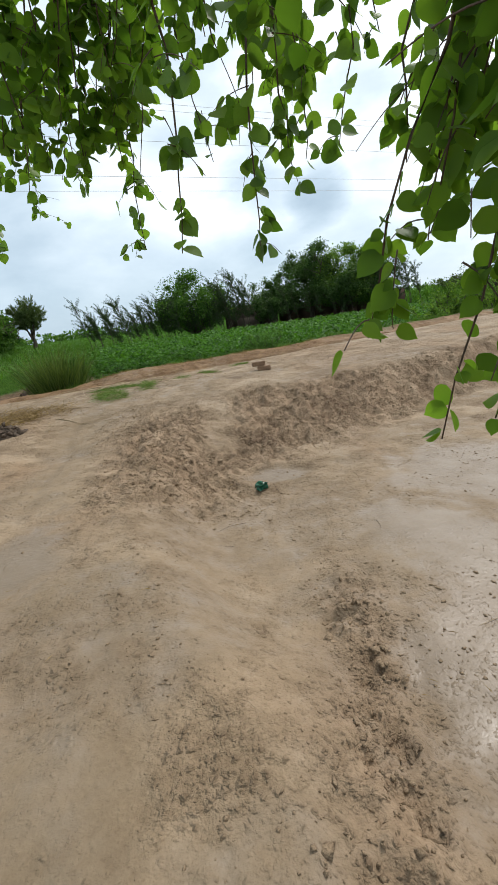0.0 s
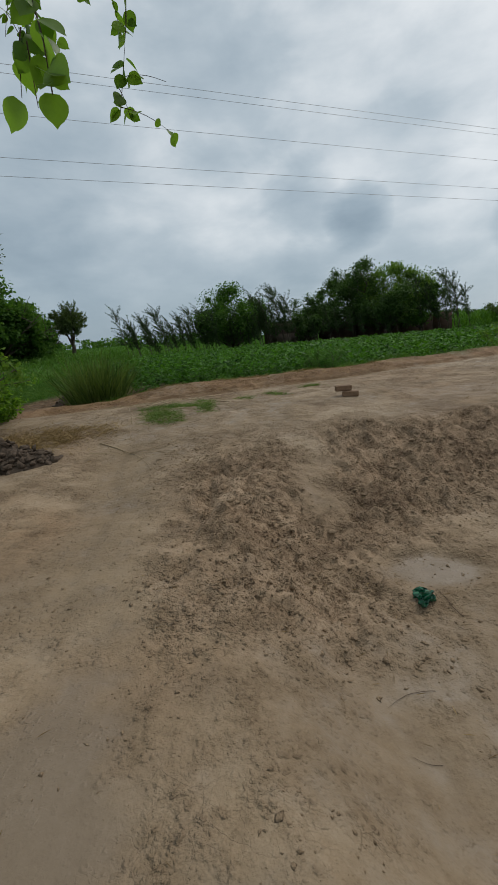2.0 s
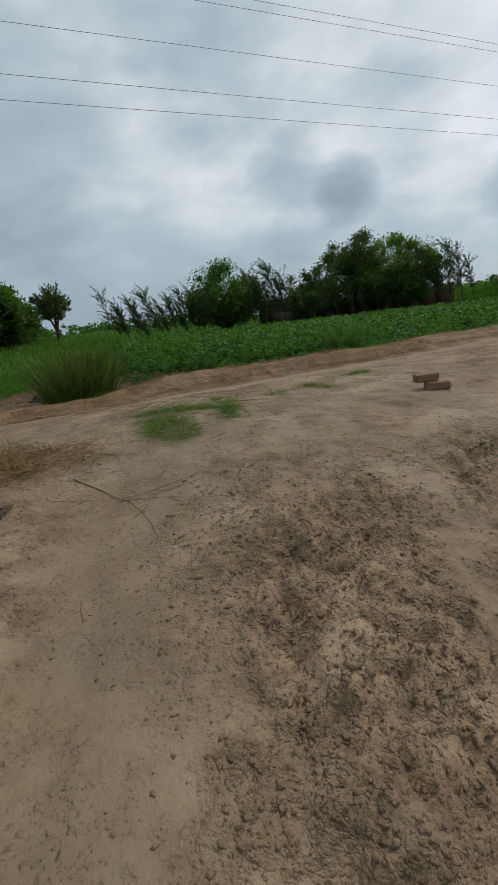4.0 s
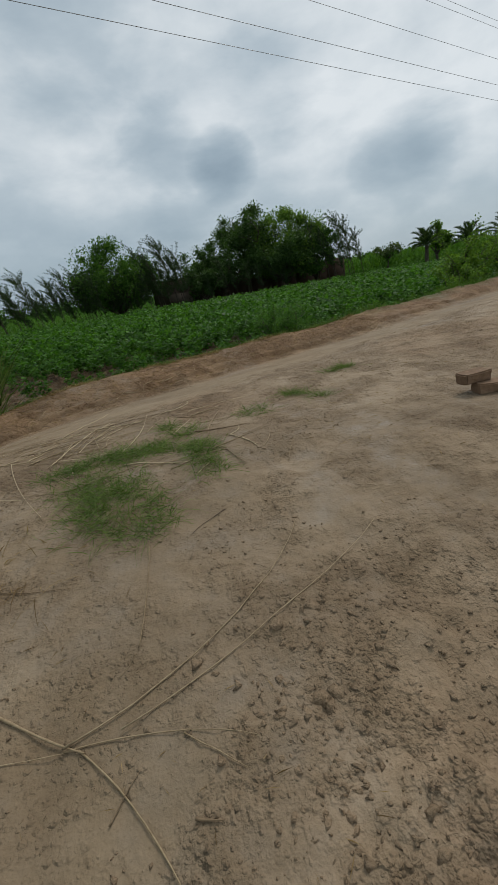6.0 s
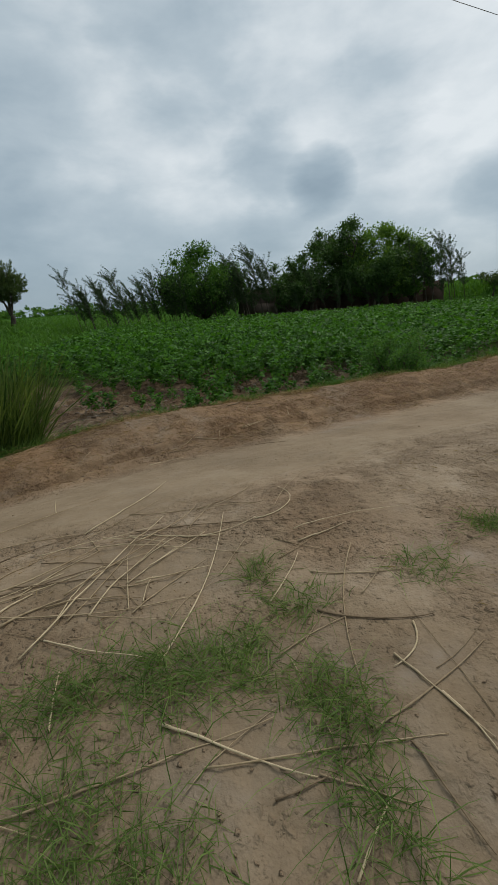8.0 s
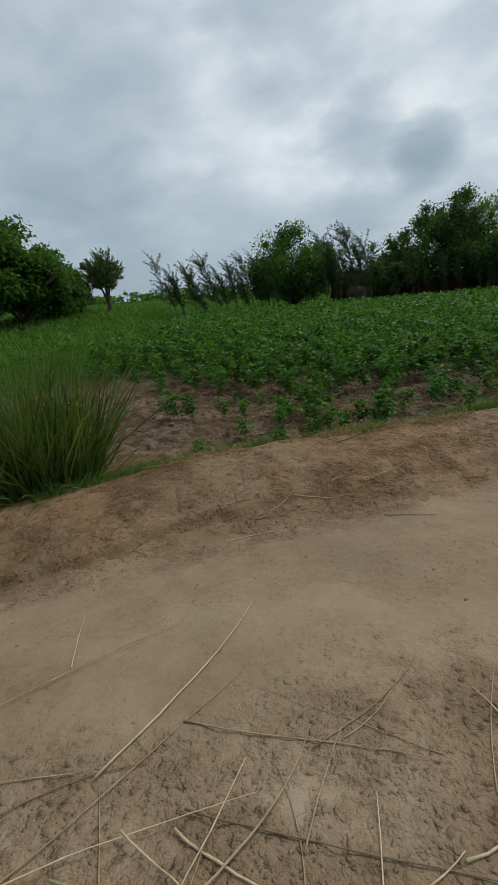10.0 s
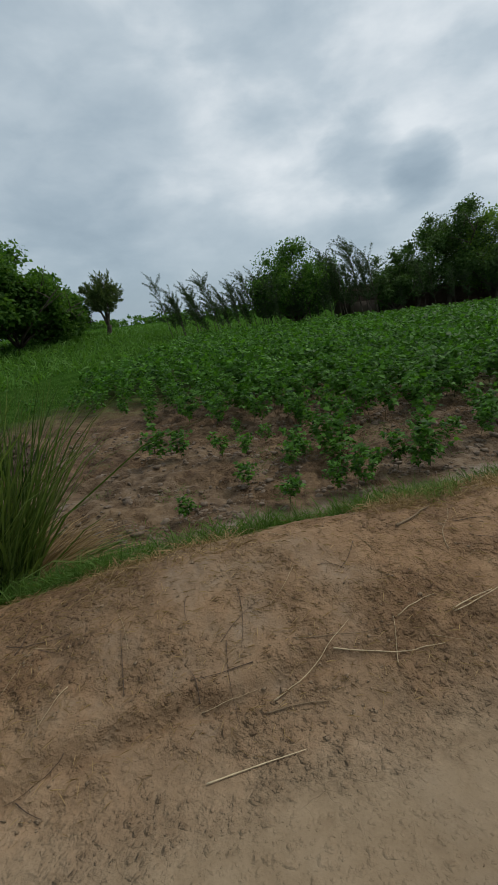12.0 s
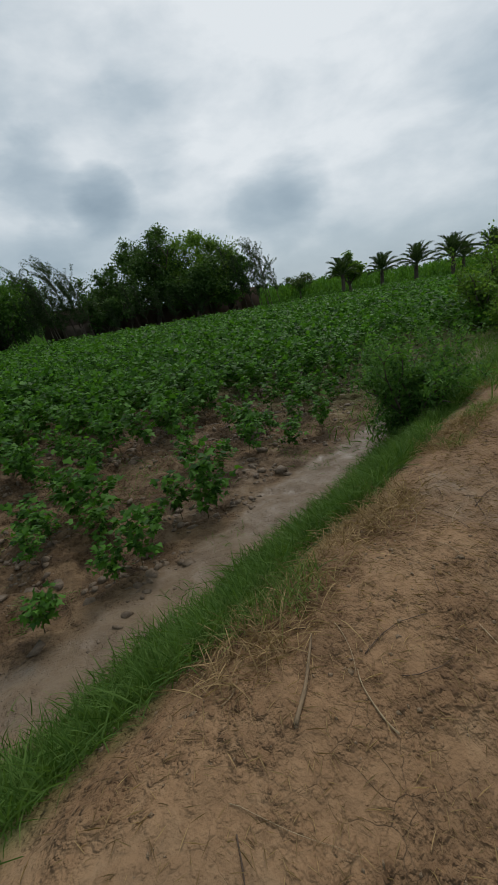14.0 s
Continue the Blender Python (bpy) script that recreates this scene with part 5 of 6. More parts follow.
    for top, tip in told_apart + strands[8:] + bare[16:]:
        own = single < 290
        near_scale = 0.74 if top[1] < 0.9 else 1.0
        top, tip = np.array(top), np.array(tip)
        p = top * (1 - t) + tip * t + np.array([[0.05 * rng.normal(), 0.05 * rng.normal(), 0]]) * np.sin(t * np.pi) + rng.normal(0, 0.006, (9, 3))
        sticks = [tube(p, np.linspace(0.005, 0.0016, 9), 4)]
        lines = [(p, int(np.linalg.norm(tip - top) / (0.036 if near_scale == 1.0 else 0.022)))]
        for _ in range(5):
            q = rng.uniform(0.25, 0.98)
            b0 = top * (1 - q) + tip * q
            b1 = b0 + np.array([rng.normal(0, 0.08), rng.normal(0, 0.08), -rng.uniform(0.02, 0.14)])
            side = b0 * (1 - t) + b1 * t + np.array([0, 0, 0.02]) * np.sin(t * np.pi)
            sticks.append(tube(side, np.linspace(0.0022, 0.001, 9), 3))
            lines.append((side, rng.integers(3, 6)))
        twig = part("twig", np_mesh("twig", *shifted(sticks, off), TWIG, True), tree)
        for path, n in lines:
            q = np.sort(rng.uniform(0.08, 1.0, n)) * 7.99
            lo = q.astype(int)
            pt = path[lo] * (1 - q % 1)[:, None] + path[lo + 1] * (q % 1)[:, None]
            d = unit(rng.normal(0, 1, (n, 3)) * (1, 1, 0.35) + (0, 0, -0.55))
            at, way = pt + d * 0.008 - off, unit(d * (1, 1, 0.6) + (0, 0, -0.45))
            face = np.stack([rng.normal(0, 0.8, n), rng.normal(0, 0.8, n) - 0.35, rng.normal(0.3, 0.6, n)], -1)
            size = rng.choice([0.036, 0.05, 0.056, 0.064], n) * rng.uniform(0.85, 1.15, n) * near_scale
            if not own:
                rest_at.append(at), rest_way.append(way), rest_face.append(face), rest_size.append(size)
                continue
            across = unit(np.cross(way, face) + 1e-6)
            face = np.cross(across, way)
            for k in range(n):
                leaf = part("leaf", shapes[single % 3], twig)
                turn = Matrix((way[k], -across[k], face[k])).transposed().to_4x4()
                leaf.matrix_local = Matrix.Translation(at[k]) @ turn @ Matrix.Scale(size[k], 4)
                single += 1
    v, f = leaves(rng, np.concatenate(rest_at), np.concatenate(rest_way), np.concatenate(rest_face), np.concatenate(rest_size), "round", 0.95)
    tagged(part("crown", np_mesh("crown", v, f, FRESH, True), tree), kind="stuff")


def shifted(pieces, off):
    v, f = joined(pieces)
    return v - off, f


build_overhead_tree()


# ---- small things on the ground ----
def build_block(at, size, turn, tilt, label, seed):
    """A worn brick with chipped, rounded edges."""
    bm = bmesh.new()
    bmesh.ops.create_cube(bm, size=1.0)
    bmesh.ops.scale(bm, vec=size, verts=bm.verts)
    bmesh.ops.bevel(bm, geom=bm.edges[:], offset=0.012, segments=2, affect="EDGES")
    bmesh.ops.subdivide_edges(bm, edges=bm.edges[:], cuts=1, use_grid_fill=True)
    for v in bm.verts:
        v.co += 0.012 * noise.noise_vector(v.co * 14 + Vector((seed, 0, 0)))
    me = bpy.data.meshes.new("brick")
    bm.to_mesh(me)
    bm.free()
    me.materials.append(BRICK)
    ob = new("brick", me)
    ob.location, ob.rotation_euler = at, (tilt, 0, turn)
    return tagged(ob, label, "brick", "two stacked bricks")


bz = height_at(0.36, 9.82)
build_block((0.40, 9.84, bz + 0.045), (0.30, 0.15, 0.10), -0.12, 0.0, "dark brown weathered brick lying on the dirt", 3)
build_block((0.28, 9.92, bz + 0.143), (0.30, 0.15, 0.10), 0.16, 0.03, "dark brown weathered brick stacked askew on another", 8)


def build_bag():
    bm = bmesh.new()
    bmesh.ops.create_icosphere(bm, subdivisions=4, radius=0.066)
    for v in bm.verts:
        p = v.co.copy()
        v.co = Vector((p.x * 1.25, p.y * 0.85, max(p.z, -0.035) * 0.55)) + 0.06 * noise.noise_vector(p * 14) + 0.03 * noise.noise_vector(p * 40)
        v.co.z = max(v.co.z, -0.03)
    me = bpy.data.meshes.new("plastic_bag")
    bm.to_mesh(me)
    bm.free()
    me.materials.append(GREEN_FILM)
    ob = new("plastic_bag", me)
    ob.location, ob.rotation_euler, ob.scale = (0.16, 4.53, height_at(0.16, 4.53) + 0.024), (0, 0, 0.6), (0.86, 0.86, 0.86)
    tagged(ob, "crumpled dark green plastic bag lying in the pit", "bag")


build_bag()


def stalk_path(rng, x, y, ang, length, curl):
    n = 12
    out, a = [], ang
    for _ in range(n):
        out.append((x, y))
        a += curl / n + rng.normal(0, 0.012)
        x, y = x + math.cos(a) * length / (n - 1), y + math.sin(a) * length / (n - 1)
    out = np.array(out)
    z = ground_height(out[:, 0], out[:, 1])
    z = np.maximum(z, np.convolve(np.pad(z, 2, mode="edge"), np.ones(5) / 5, "valid"))
    return np.column_stack([out, z])


def build_stalk(rng, x, y, ang, length, r, curl=0.0, label="long dry cane stalk lying on the dirt", mat=None, lift=0.004):
    p = stalk_path(rng, x, y, ang, length, curl)
    r = r * 0.65
    p[:, 2] += r * 0.6 + lift
    radii = np.linspace(r, r * 0.45, len(p)) * (1 + 0.25 * (np.arange(len(p)) % 3 == 0))
    v, f, c = tube(p, radii, 6)
    o = p[0].copy()
    ob = new("dry_stalk", np_mesh("dry_stalk", v - o, [f, np.array(c)], mat or STALK, True))
    ob.location = o
    tagged(ob, label, "stalk", "dry stalks strewn about")


def strew_stalks():
    rng = np.random.default_rng(501)
    # the forked stick by the path, and the long canes over the plateau
    build_stalk(rng, -3.76, 8.08, -0.63, 0.85, 0.013, 0.12, "pale brown stick lying beside the path")
    build_stalk(rng, -3.07, 7.64, -0.69, 0.88, 0.006, -0.56, "long dry cane stalk lying on the dirt")
    build_stalk(rng, -3.13, 7.66, 0.21, 1.59, 0.006, 0.91, "long dry cane stalk lying on the dirt")
    build_stalk(rng, -2.90, 7.66, 0.27, 1.63, 0.005, 0.46, "long dry cane stalk lying on the dirt")
    build_stalk(rng, -3.78, 7.66, -0.00, 0.71, 0.005, -0.00, "long dry cane stalk lying on the dirt")
    build_stalk(rng, -3.13, 7.65, 0.01, 0.79, 0.005, -0.43, "long dry cane stalk lying on the dirt")
    build_stalk(rng, -2.65, 7.57, -0.73, 0.29, 0.005, 0.06, "long dry cane stalk lying on the dirt")
    build_stalk(rng, -2.93, 7.37, 1.00, 0.17, 0.005, -0.24, "brown broken twig lying on the dirt", DRY_TWIG)
    build_stalk(rng, -3.75, 8.63, -0.39, 0.54, 0.005, 0.29, "brown broken twig lying on the dirt", DRY_TWIG)
    build_stalk(rng, -2.83, 7.99, 1.43, 0.83, 0.004, 0.15, "long dry cane stalk lying on the dirt")
    build_stalk(rng, -2.44, 6.92, 0.71, 0.05, 0.010, -0.36, "brown broken twig lying on the dirt", DRY_TWIG)
    build_stalk(rng, -2.63, 7.30, -0.53, 0.10, 0.009, 0.39, "brown broken twig lying on the dirt", DRY_TWIG)
    build_stalk(rng, -3.99, 10.53, 0.92, 0.31, 0.011, -0.64, "pale dry reed stalk lying on the dirt", REED)
    build_stalk(rng, -4.05, 10.63, 1.17, 0.19, 0.010, -0.42, "pale dry reed stalk lying on the dirt", REED)
    build_stalk(rng, -3.46, 9.93, 1.88, 0.31, 0.006, -0.11, "pale dry reed stalk lying on the dirt", REED)
    build_stalk(rng, -3.03, 9.93, -0.41, 0.58, 0.009, 0.15, "pale dry reed stalk lying on the dirt", REED)
    build_stalk(rng, -2.48, 9.74, -0.44, 0.34, 0.006, 0.29, "long dry cane stalk lying on the dirt")
    build_stalk(rng, -3.50, 9.65, 0.25, 0.93, 0.007, 0.10, "long dry cane stalk lying on the dirt")
    build_stalk(rng, -2.86, 9.76, 0.16, 0.85, 0.006, -0.09, "pale dry reed stalk lying on the dirt", REED)
    build_stalk(rng, -2.07, 11.12, -2.01, 1.27, 0.006, 0.57, "pale dry reed stalk lying on the dirt", REED)
    build_stalk(rng, -2.39, 11.21, 0.45, 0.41, 0.009, 0.14, "pale dry reed stalk lying on the dirt", REED)
    build_stalk(rng, -2.37, 10.52, -0.57, 0.57, 0.009, 0.93, "brown broken twig lying on the dirt", DRY_TWIG)
    build_stalk(rng, -1.94, 10.40, -1.51, 0.33, 0.008, -1.32, "pale dry reed stalk lying on the dirt", REED)
    build_stalk(rng, -2.09, 10.21, -1.09, 0.44, 0.008, 0.15, "long dry cane stalk lying on the dirt")
    build_stalk(rng, -1.97, 10.01, -0.89, 0.27, 0.007, -0.68, "pale dry reed stalk lying on the dirt", REED)
    build_stalk(rng, -2.15, 9.83, -1.14, 0.33, 0.006, -0.02, "brown broken twig lying on the dirt", DRY_TWIG)
    build_stalk(rng, -2.27, 9.87, 0.51, 0.72, 0.007, 0.16, "long dry cane stalk lying on the dirt")
    build_stalk(rng, -2.42, 9.47, 0.95, 0.27, 0.007, -0.10, "pale dry reed stalk lying on the dirt", REED)
    build_stalk(rng, -2.63, 9.68, 0.13, 0.33, 0.006, 0.53, "brown broken twig lying on the dirt", DRY_TWIG)
    build_stalk(rng, -2.36, 10.86, -0.27, 0.55, 0.007, 0.52, "long dry cane stalk lying on the dirt")
    build_stalk(rng, -2.12, 10.63, 0.92, 0.50, 0.005, 0.12, "long dry cane stalk lying on the dirt")
    build_stalk(rng, -2.57, 10.26, 0.64, 0.41, 0.006, -0.24, "long dry cane stalk lying on the dirt")
    build_stalk(rng, -2.60, 10.62, 1.04, 0.50, 0.006, 0.26, "pale dry reed stalk lying on the dirt", REED)
    build_stalk(rng, -4.13, 10.78, 0.37, 0.74, 0.005, 0.25, "brown broken twig lying on the dirt", DRY_TWIG)
    build_stalk(rng, -4.41, 11.24, 1.05, 0.79, 0.005, -0.85, "brown broken twig lying on the dirt", DRY_TWIG)
    build_stalk(rng, -3.11, 10.47, 1.50, 0.49, 0.004, -1.16, "long dry cane stalk lying on the dirt")
    build_stalk(rng, -3.71, 10.54, 1.50, 0.47, 0.006, -0.21, "pale dry reed stalk lying on the dirt", REED)
    build_stalk(rng, -3.65, 10.55, 1.15, 0.92, 0.006, 0.39, "pale dry reed stalk lying on the dirt", REED)
    build_stalk(rng, -3.55, 10.57, 1.45, 0.85, 0.007, -0.62, "pale dry reed stalk lying on the dirt", REED)
    build_stalk(rng, -3.17, 11.32, -0.08, 0.56, 0.007, 0.92, "pale dry reed stalk lying on the dirt", REED)
    build_stalk(rng, -2.67, 11.50, 0.23, 0.81, 0.007, 2.04, "pale dry reed stalk lying on the dirt", REED)
    build_stalk(rng, -3.35, 10.62, 1.86, 0.50, 0.005, -0.01, "pale dry reed stalk lying on the dirt", REED)
    build_stalk(rng, -3.32, 10.58, 1.02, 0.58, 0.006, -0.22, "pale dry reed stalk lying on the dirt", REED)
    build_stalk(rng, -3.28, 10.66, 1.75, 0.23, 0.005, -0.33, "pale dry reed stalk lying on the dirt", REED)
    build_stalk(rng, -2.89, 10.87, 1.18, 0.42, 0.005, 0.02, "long dry cane stalk lying on the dirt")
    build_stalk(rng, -4.04, 10.75, 0.92, 0.58, 0.006, 0.10, "pale dry reed stalk lying on the dirt", REED)
    build_stalk(rng, -3.72, 11.23, 2.11, 0.40, 0.006, 0.11, "pale dry reed stalk lying on the dirt", REED)
    build_stalk(rng, -3.14, 11.45, 1.41, 0.49, 0.006, -0.20, "long dry cane stalk lying on the dirt")
    build_stalk(rng, -3.14, 11.81, 0.64, 0.72, 0.005, 0.42, "long dry cane stalk lying on the dirt")
    build_stalk(rng, -3.70, 11.88, -0.11, 1.06, 0.006, 0.08, "long dry cane stalk lying on the dirt")
    build_stalk(rng, -3.57, 11.54, -0.13, 1.31, 0.006, 0.21, "brown broken twig lying on the dirt", DRY_TWIG)
    build_stalk(rng, -2.55, 11.25, -0.48, 0.38, 0.006, 0.22, "long dry cane stalk lying on the dirt")
    build_stalk(rng, -3.53, 10.81, -0.22, 0.50, 0.006, 1.12, "long dry cane stalk lying on the dirt")
    build_stalk(rng, -4.43, 12.13, 2.06, 0.53, 0.007, -0.05, "pale dry reed stalk lying on the dirt", REED)
    build_stalk(rng, -4.11, 10.85, 0.02, 0.77, 0.006, -0.11, "brown broken twig lying on the dirt", DRY_TWIG)
    build_stalk(rng, -4.05, 11.11, -0.10, 0.67, 0.005, -0.14, "brown broken twig lying on the dirt", DRY_TWIG)
    build_stalk(rng, -3.63, 10.64, 0.53, 0.34, 0.005, -0.68, "long dry cane stalk lying on the dirt")
    for k in range(36):
        x, y = rng.normal(-4.0, 0.8), rng.normal(10.85, 0.45)
        build_stalk(rng, x, y, rng.choice([0.62, 0.9, 0.3, -0.2]) + rng.normal(0, 0.38), rng.uniform(0.4, 1.6), rng.uniform(0.004, 0.008), rng.normal(0, 0.3), "pale dry reed stalk lying on the dirt", REED, rng.uniform(0.002, 0.03))
    for k in range(20):
        x, y = rng.uniform(-3.9, -1.6), rng.uniform(9.2, 12.0)
        build_stalk(rng, x, y, rng.uniform(0, 3.14), rng.uniform(0.25, 0.9), rng.uniform(0.003, 0.005), rng.normal(0, 0.4), "thin dry stalk lying on the dirt")
    for k in range(70):
        s, v = rng.uniform(-2.5, 4), rng.uniform(-1.0, 0.2)
        x, y = from_road(s, v)
        build_stalk(rng, x, y, rng.uniform(0, 6.28), rng.uniform(0.12, 0.4), rng.uniform(0.002, 0.004), rng.normal(0, 0.6), "short broken twig on the road verge", TWIG if k % 3 else None)
    for k in range(16):
        s, v = rng.uniform(-1.6, 1.6), rng.normal(-0.85, 0.22)
        x, y = from_road(s, v)
        build_stalk(rng, x, y, 0.45 + rng.normal(0, 0.5), rng.uniform(0.2, 0.6), rng.uniform(0.003, 0.006), rng.normal(0, 0.3), "pale dry reed stalk lying in the wheel rut", REED if k % 3 else DRY_TWIG)
    build_stalk(rng, -3.05, 15.2, 0.78, 0.42, 0.013, 0.25, "short broken branch on the road verge", DRY_TWIG)
    build_stalk(rng, -2.75, 15.05, 1.9, 0.26, 0.006, -0.9, "curved broken twig on the road verge")
    for k in range(26):
        build_stalk(rng, rng.uniform(-3.0, 2.5), rng.uniform(1.5, 9), rng.uniform(0, 6.28), rng.uniform(0.1, 0.35), rng.uniform(0.002, 0.004), rng.normal(0, 0.5), "short twig lying on the mud", TWIG if k % 2 else None)


strew_stalks()


def crumb_mask(x, y):
    s, v = road_sv(x, y)
    w, churn = pit_weights(x, y)
    verge = smooth_step(-1.2, -0.9, v) * (1 - smooth_step(0.0, 0.4, v))
    field = smooth_step(2.0, 2.6, v) * (1 - smooth_step(9, 12, v))
    spots = smooth_step(0.1, 0.7, rough_noise(x, y, 0.7, 88, 2))
    road = smooth_step(-3.3, -2.7, v) * (1 - smooth_step(-1.3, -1.1, v))
    return np.clip(0.7 * churn + 0.3 * verge * smooth_step(-0.3, 0.5, rough_noise(x, y, 0.5, 84, 3)) + 0.3 * spots * (1 - road) + 0.012, 0, 1)


def lumps(rng, at, size, flat=0.5, jitter=0.32, finer=1):
    """Angular crumbs of soil, each of its own shape."""
    n = len(at)
    if finer:
        bm = bmesh.new()
        bmesh.ops.create_icosphere(bm, subdivisions=1, radius=1.0)
        bm.verts.ensure_lookup_table()
        base = np.array([v.co[:] for v in bm.verts])
        tris = np.array([[v.index for v in f.verts] for f in bm.faces])
        bm.free()
    else:
        base = np.array([(1, 0, 0), (0, 1, 0), (-1, 0, 0), (0, -1, 0), (0.2, 0, 0.9), (0, 0, -0.9)])
        tris = np.array([(k, (k + 1) % 4, 4) for k in range(4)] + [((k + 1) % 4, k, 5) for k in range(4)])
    shape = 1 + rng.normal(0, jitter, (n, len(base), 1))
    v = base[None] * shape * rng.uniform(0.5, 1.7, (n, 1, 3)) * np.array([1, 1, flat]) * size[:, None, None]
    ang = rng.uniform(0, 6.28, n)
    c, s = np.cos(ang)[:, None], np.sin(ang)[:, None]
    v = np.stack([v[..., 0] * c - v[..., 1] * s, v[..., 0] * s + v[..., 1] * c, v[..., 2]], -1) + at[:, None]
    f = tris[None] + (np.arange(n) * len(base))[:, None, None]
    return v.reshape(-1, 3), f.reshape(-1, 3)


def field_clod_mask(x, y):
    s, v = road_sv(x, y)
    return smooth_step(1.8, 2.6, v) * (1 - smooth_step(7, 10, v)) * smooth_step(-0.1, 0.6, rough_noise(x, y, 0.6, 87, 3))


def strew_clods():
    rng = np.random.default_rng(601)
    n = 22000
    p = scatter(rng, n, crumb_mask, -7, 5.0, 0.3, 17)
    w, churn = pit_weights(p[:, 0], p[:, 1])
    size = np.minimum(0.0052 * np.exp(rng.normal(0, 0.5, n)) * (1 + 0.5 * churn), 0.013 + 0.008 * churn)
    at = np.column_stack([p, ground_height(p[:, 0], p[:, 1]) + size * 0.1])
    tagged(new("clods", np_mesh("clods", *lumps(rng, at, size, 0.7, 0.3, 0), CLOD)), "crumbs and clods of dried mud strewn over the dirt", "soil", kind="stuff")

    def heavy_mask(x, y):
        w, churn = pit_weights(x, y)
        band = np.exp(-(((x + 2.15) / 0.28) ** 2 + ((y - 7.1) / 0.75) ** 2)) + np.exp(-(((x - 0.66) / 0.16) ** 2 + ((y - 1.5) / 1.0) ** 2))
        band = band + np.exp(-(((x + 0.8) / 0.8) ** 2 + ((y - 4.3) / 0.35) ** 2))
        band = band + np.exp(-(((x + 1.66) / 0.14) ** 2 + ((y - 9.85) / 0.09) ** 2)) + np.exp(-(((x + 1.91) / 0.09) ** 2 + ((y - 9.65) / 0.07) ** 2))
        return np.clip(0.45 * smooth_step(0.4, 0.9, churn) * smooth_step(-0.1, 0.5, rough_noise(x, y, 0.5, 86, 2)) + 0.9 * band, 0, 1)
    n = 2700
    p = scatter(rng, n, heavy_mask, -4, 4.5, 0.4, 10.2)
    size = np.clip(0.008 * np.exp(rng.normal(0, 0.55, n)), 0.004, 0.026)
    at = np.column_stack([p, ground_height(p[:, 0], p[:, 1]) - size * 0.3])
    tagged(new("mud_lumps", np_mesh("mud_lumps", *lumps(rng, at, size, 0.75, 0.42), CLOD)), "knobbly lumps of dug mud on the pit's slope", "soil", kind="stuff")
    n = 6000
    p = scatter(rng, n, field_clod_mask, -13, 6, 15, 27)
    size = np.minimum(0.023 * np.exp(rng.normal(0, 0.55, n)), 0.06)
    at = np.column_stack([p, ground_height(p[:, 0], p[:, 1]) - size * 0.1])
    tagged(new("field_clods", np_mesh("field_clods", *lumps(rng, at, size, 0.6, 0.25), FIELD_CLOD)), "dark wet clods of trodden soil between the cotton plants", "soil", kind="stuff")


strew_clods()


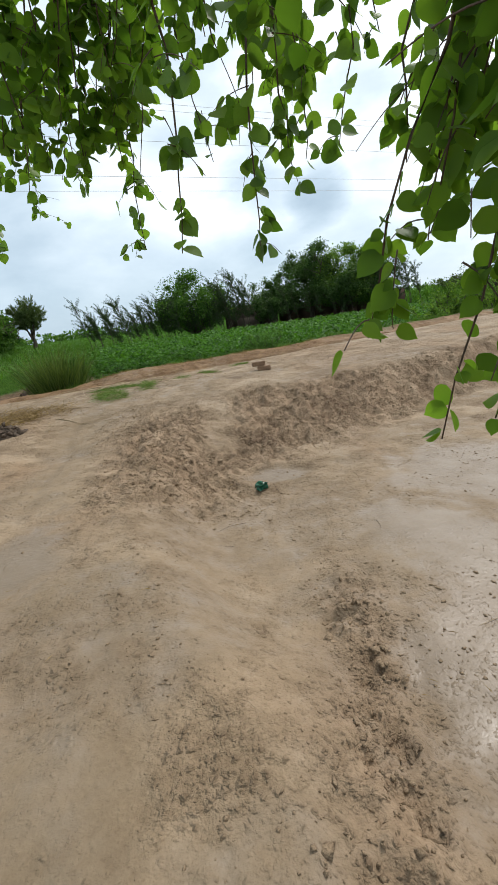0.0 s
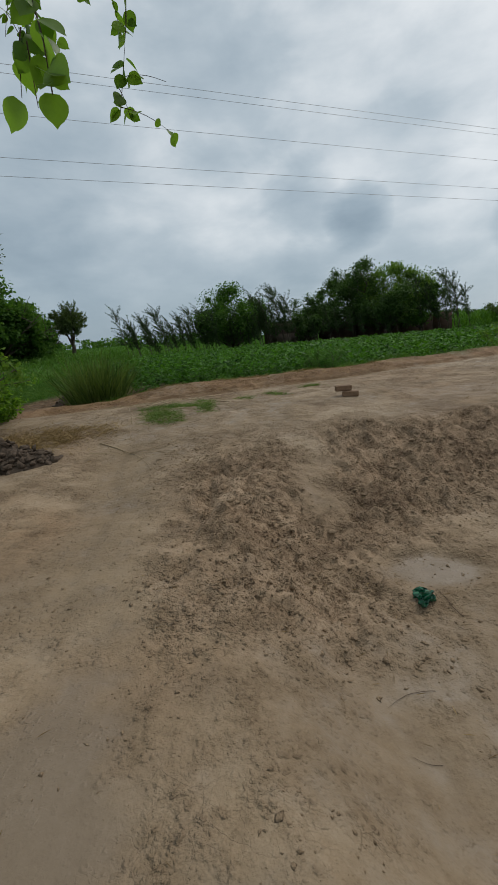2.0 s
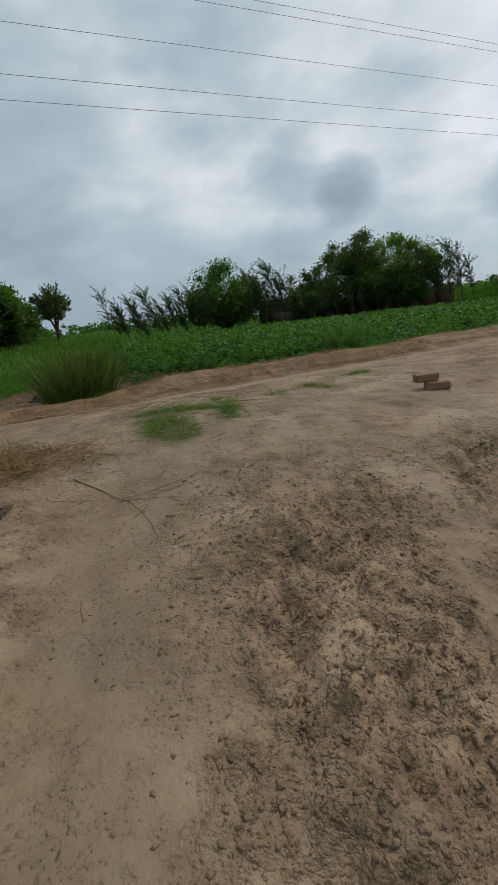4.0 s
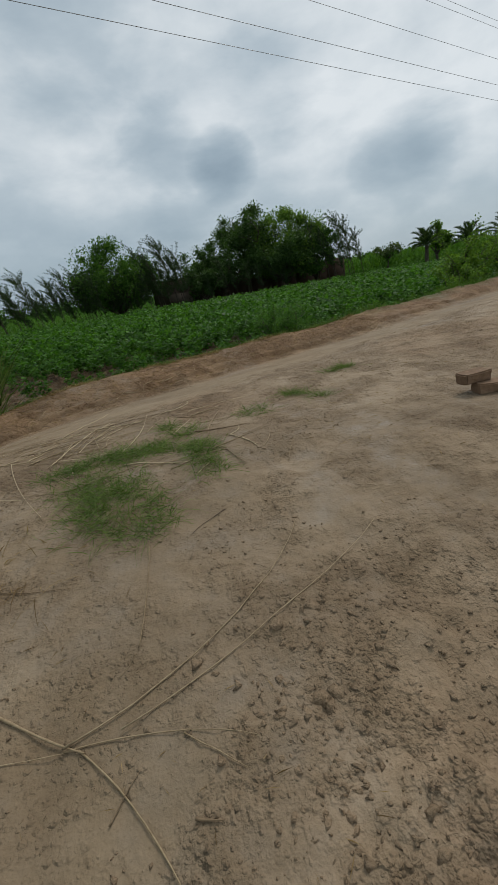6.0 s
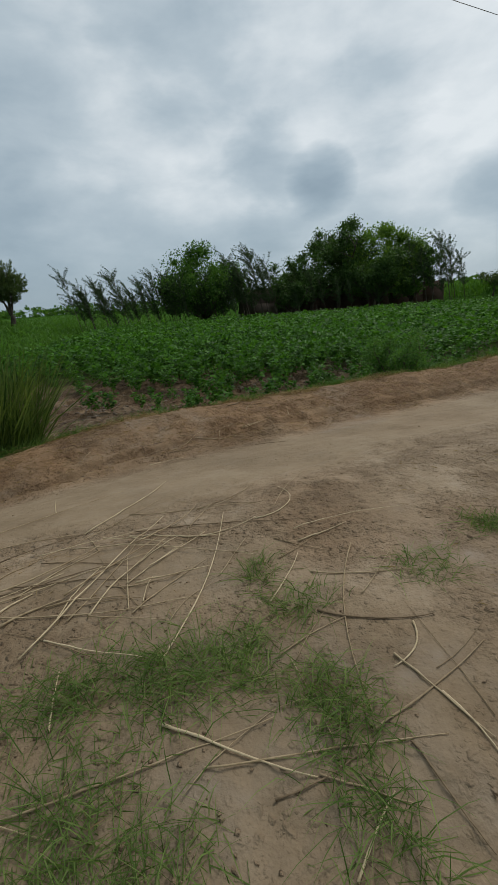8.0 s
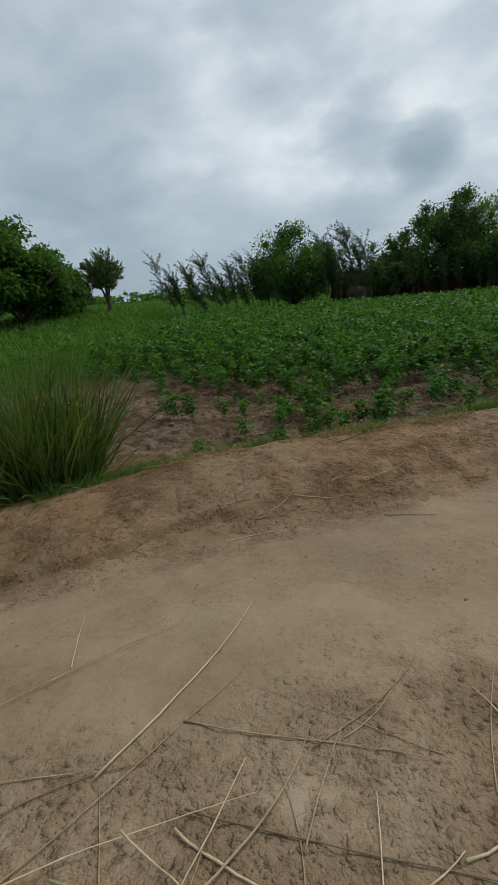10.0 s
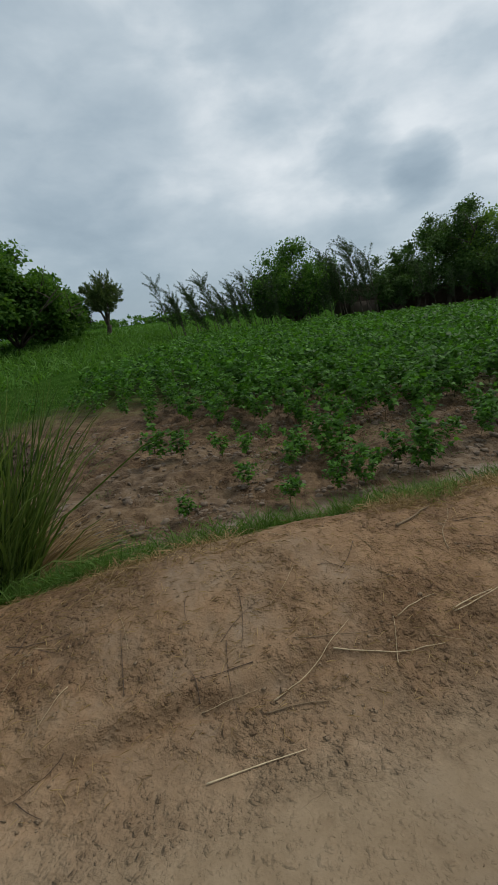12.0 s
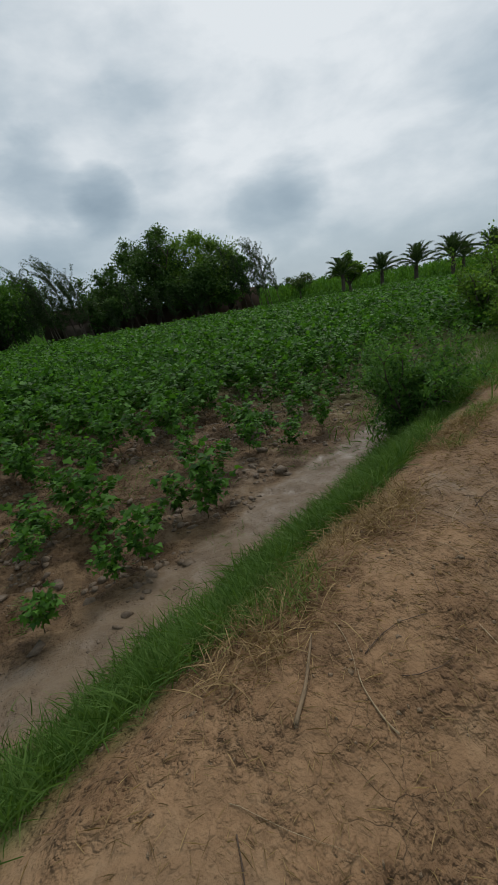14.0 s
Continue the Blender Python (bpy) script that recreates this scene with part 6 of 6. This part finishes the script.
def strew_straw():
    rng = np.random.default_rng(602)
    n = 18000

    def mask(x, y):
        s, v = road_sv(x, y)
        heap = np.exp(-(((x + 4.9) / 0.85) ** 2 + ((y - 8.6) / 0.5) ** 2)) * 1.4
        verge = 0.4 * smooth_step(-1.2, -0.9, v) * (1 - smooth_step(0.0, 0.4, v))
        litter = 0.025 * smooth_step(-0.2, 0.6, value_noise(x, y, 1.1, 25)) * (1 - smooth_step(-3.2, -2.9, v))
        foot = 0.7 * np.exp(-(((x + 5.6) / 1.0) ** 2 + ((y - 14.6) / 0.3) ** 2))
        return np.clip(heap + verge + litter + foot, 0, 1)
    p = scatter(rng, n, mask, -7.5, 3, 1.5, 18)
    z = ground_height(p[:, 0], p[:, 1])
    at = np.column_stack([p, z + 0.004 + 0.012 * rng.uniform(0, 1, n)])
    way = rng.normal(0, 1, (n, 3)) * (1, 1, 0.12)
    v, f = leaves(rng, at, way, np.tile([[0, 0, 1.0]], (n, 1)) + rng.normal(0, 0.3, (n, 3)), rng.uniform(0.02, 0.085, n), "lance", 0.2)
    tagged(new("straw_litter", np_mesh("straw_litter", v, f, STRAW)), "scattered dry straw and brown grass litter", "straw", kind="stuff")


strew_straw()


def build_heap(name, label, at, rx, ry, h, seed):
    """A rough low heap of dark clods."""
    rng = np.random.default_rng(seed)
    z0 = height_at(*at)
    n = 34
    g = np.linspace(-1, 1, n)
    X, Y = np.meshgrid(g, g)
    r = np.hypot(X, Y)
    wx, wy = at[0] + X * rx, at[1] + Y * ry
    rise = np.maximum(1 - r ** 2, 0) * h * (1 + 0.5 * rough_noise(wx, wy, 0.25, seed, 3)) + 0.05 * np.maximum(rough_noise(wx, wy, 0.14, seed + 3, 3), 0) * (r < 1)
    zz = ground_height(wx.ravel(), wy.ravel()).reshape(n, n) + rise - 0.03 * smooth_step(0.85, 1.0, r) - 0.012
    i, j = np.meshgrid(np.arange(n - 1), np.arange(n - 1), indexing="ij")
    f = np.stack([i * n + j, i * n + j + 1, (i + 1) * n + j + 1, (i + 1) * n + j], -1).reshape(-1, 4)
    v = np.stack([wx - at[0], wy - at[1], zz - z0], -1).reshape(-1, 3)
    k = 420
    a, q = rng.uniform(0, 6.283, k), np.sqrt(rng.uniform(0, 1.1, k))
    gx, gy = q * np.cos(a), q * np.sin(a)
    row, col = [np.clip(((g_ + 1) / 2 * (n - 1)).astype(int), 0, n - 1) for g_ in (gy, gx)]
    at_c = np.stack([gx * rx, gy * ry, zz[row, col] - z0 + 0.01], -1)
    lv, lf = lumps(rng, at_c, np.minimum(0.028 * np.exp(rng.normal(0, 0.5, k)), 0.075), 0.7)
    ob = new(name, np_mesh(name, np.concatenate([v, lv]), [f, lf + len(v)], HEAP))
    ob.location = (*at, z0)
    tagged(ob, label, "soil heap", kind="stuff")


build_heap("soil_heap", "low heap of dark upturned clods beside the path", (-5.0, 7.4), 0.85, 0.42, 0.22, 701)
build_heap("soil_heap", "low heap of dark upturned clods beside the path", (-5.7, 7.0), 0.75, 0.5, 0.26, 702)
build_heap("brush_heap", "grey heap of dry brushwood in the grass", (-10.2, 19.5), 0.8, 0.6, 0.45, 703)
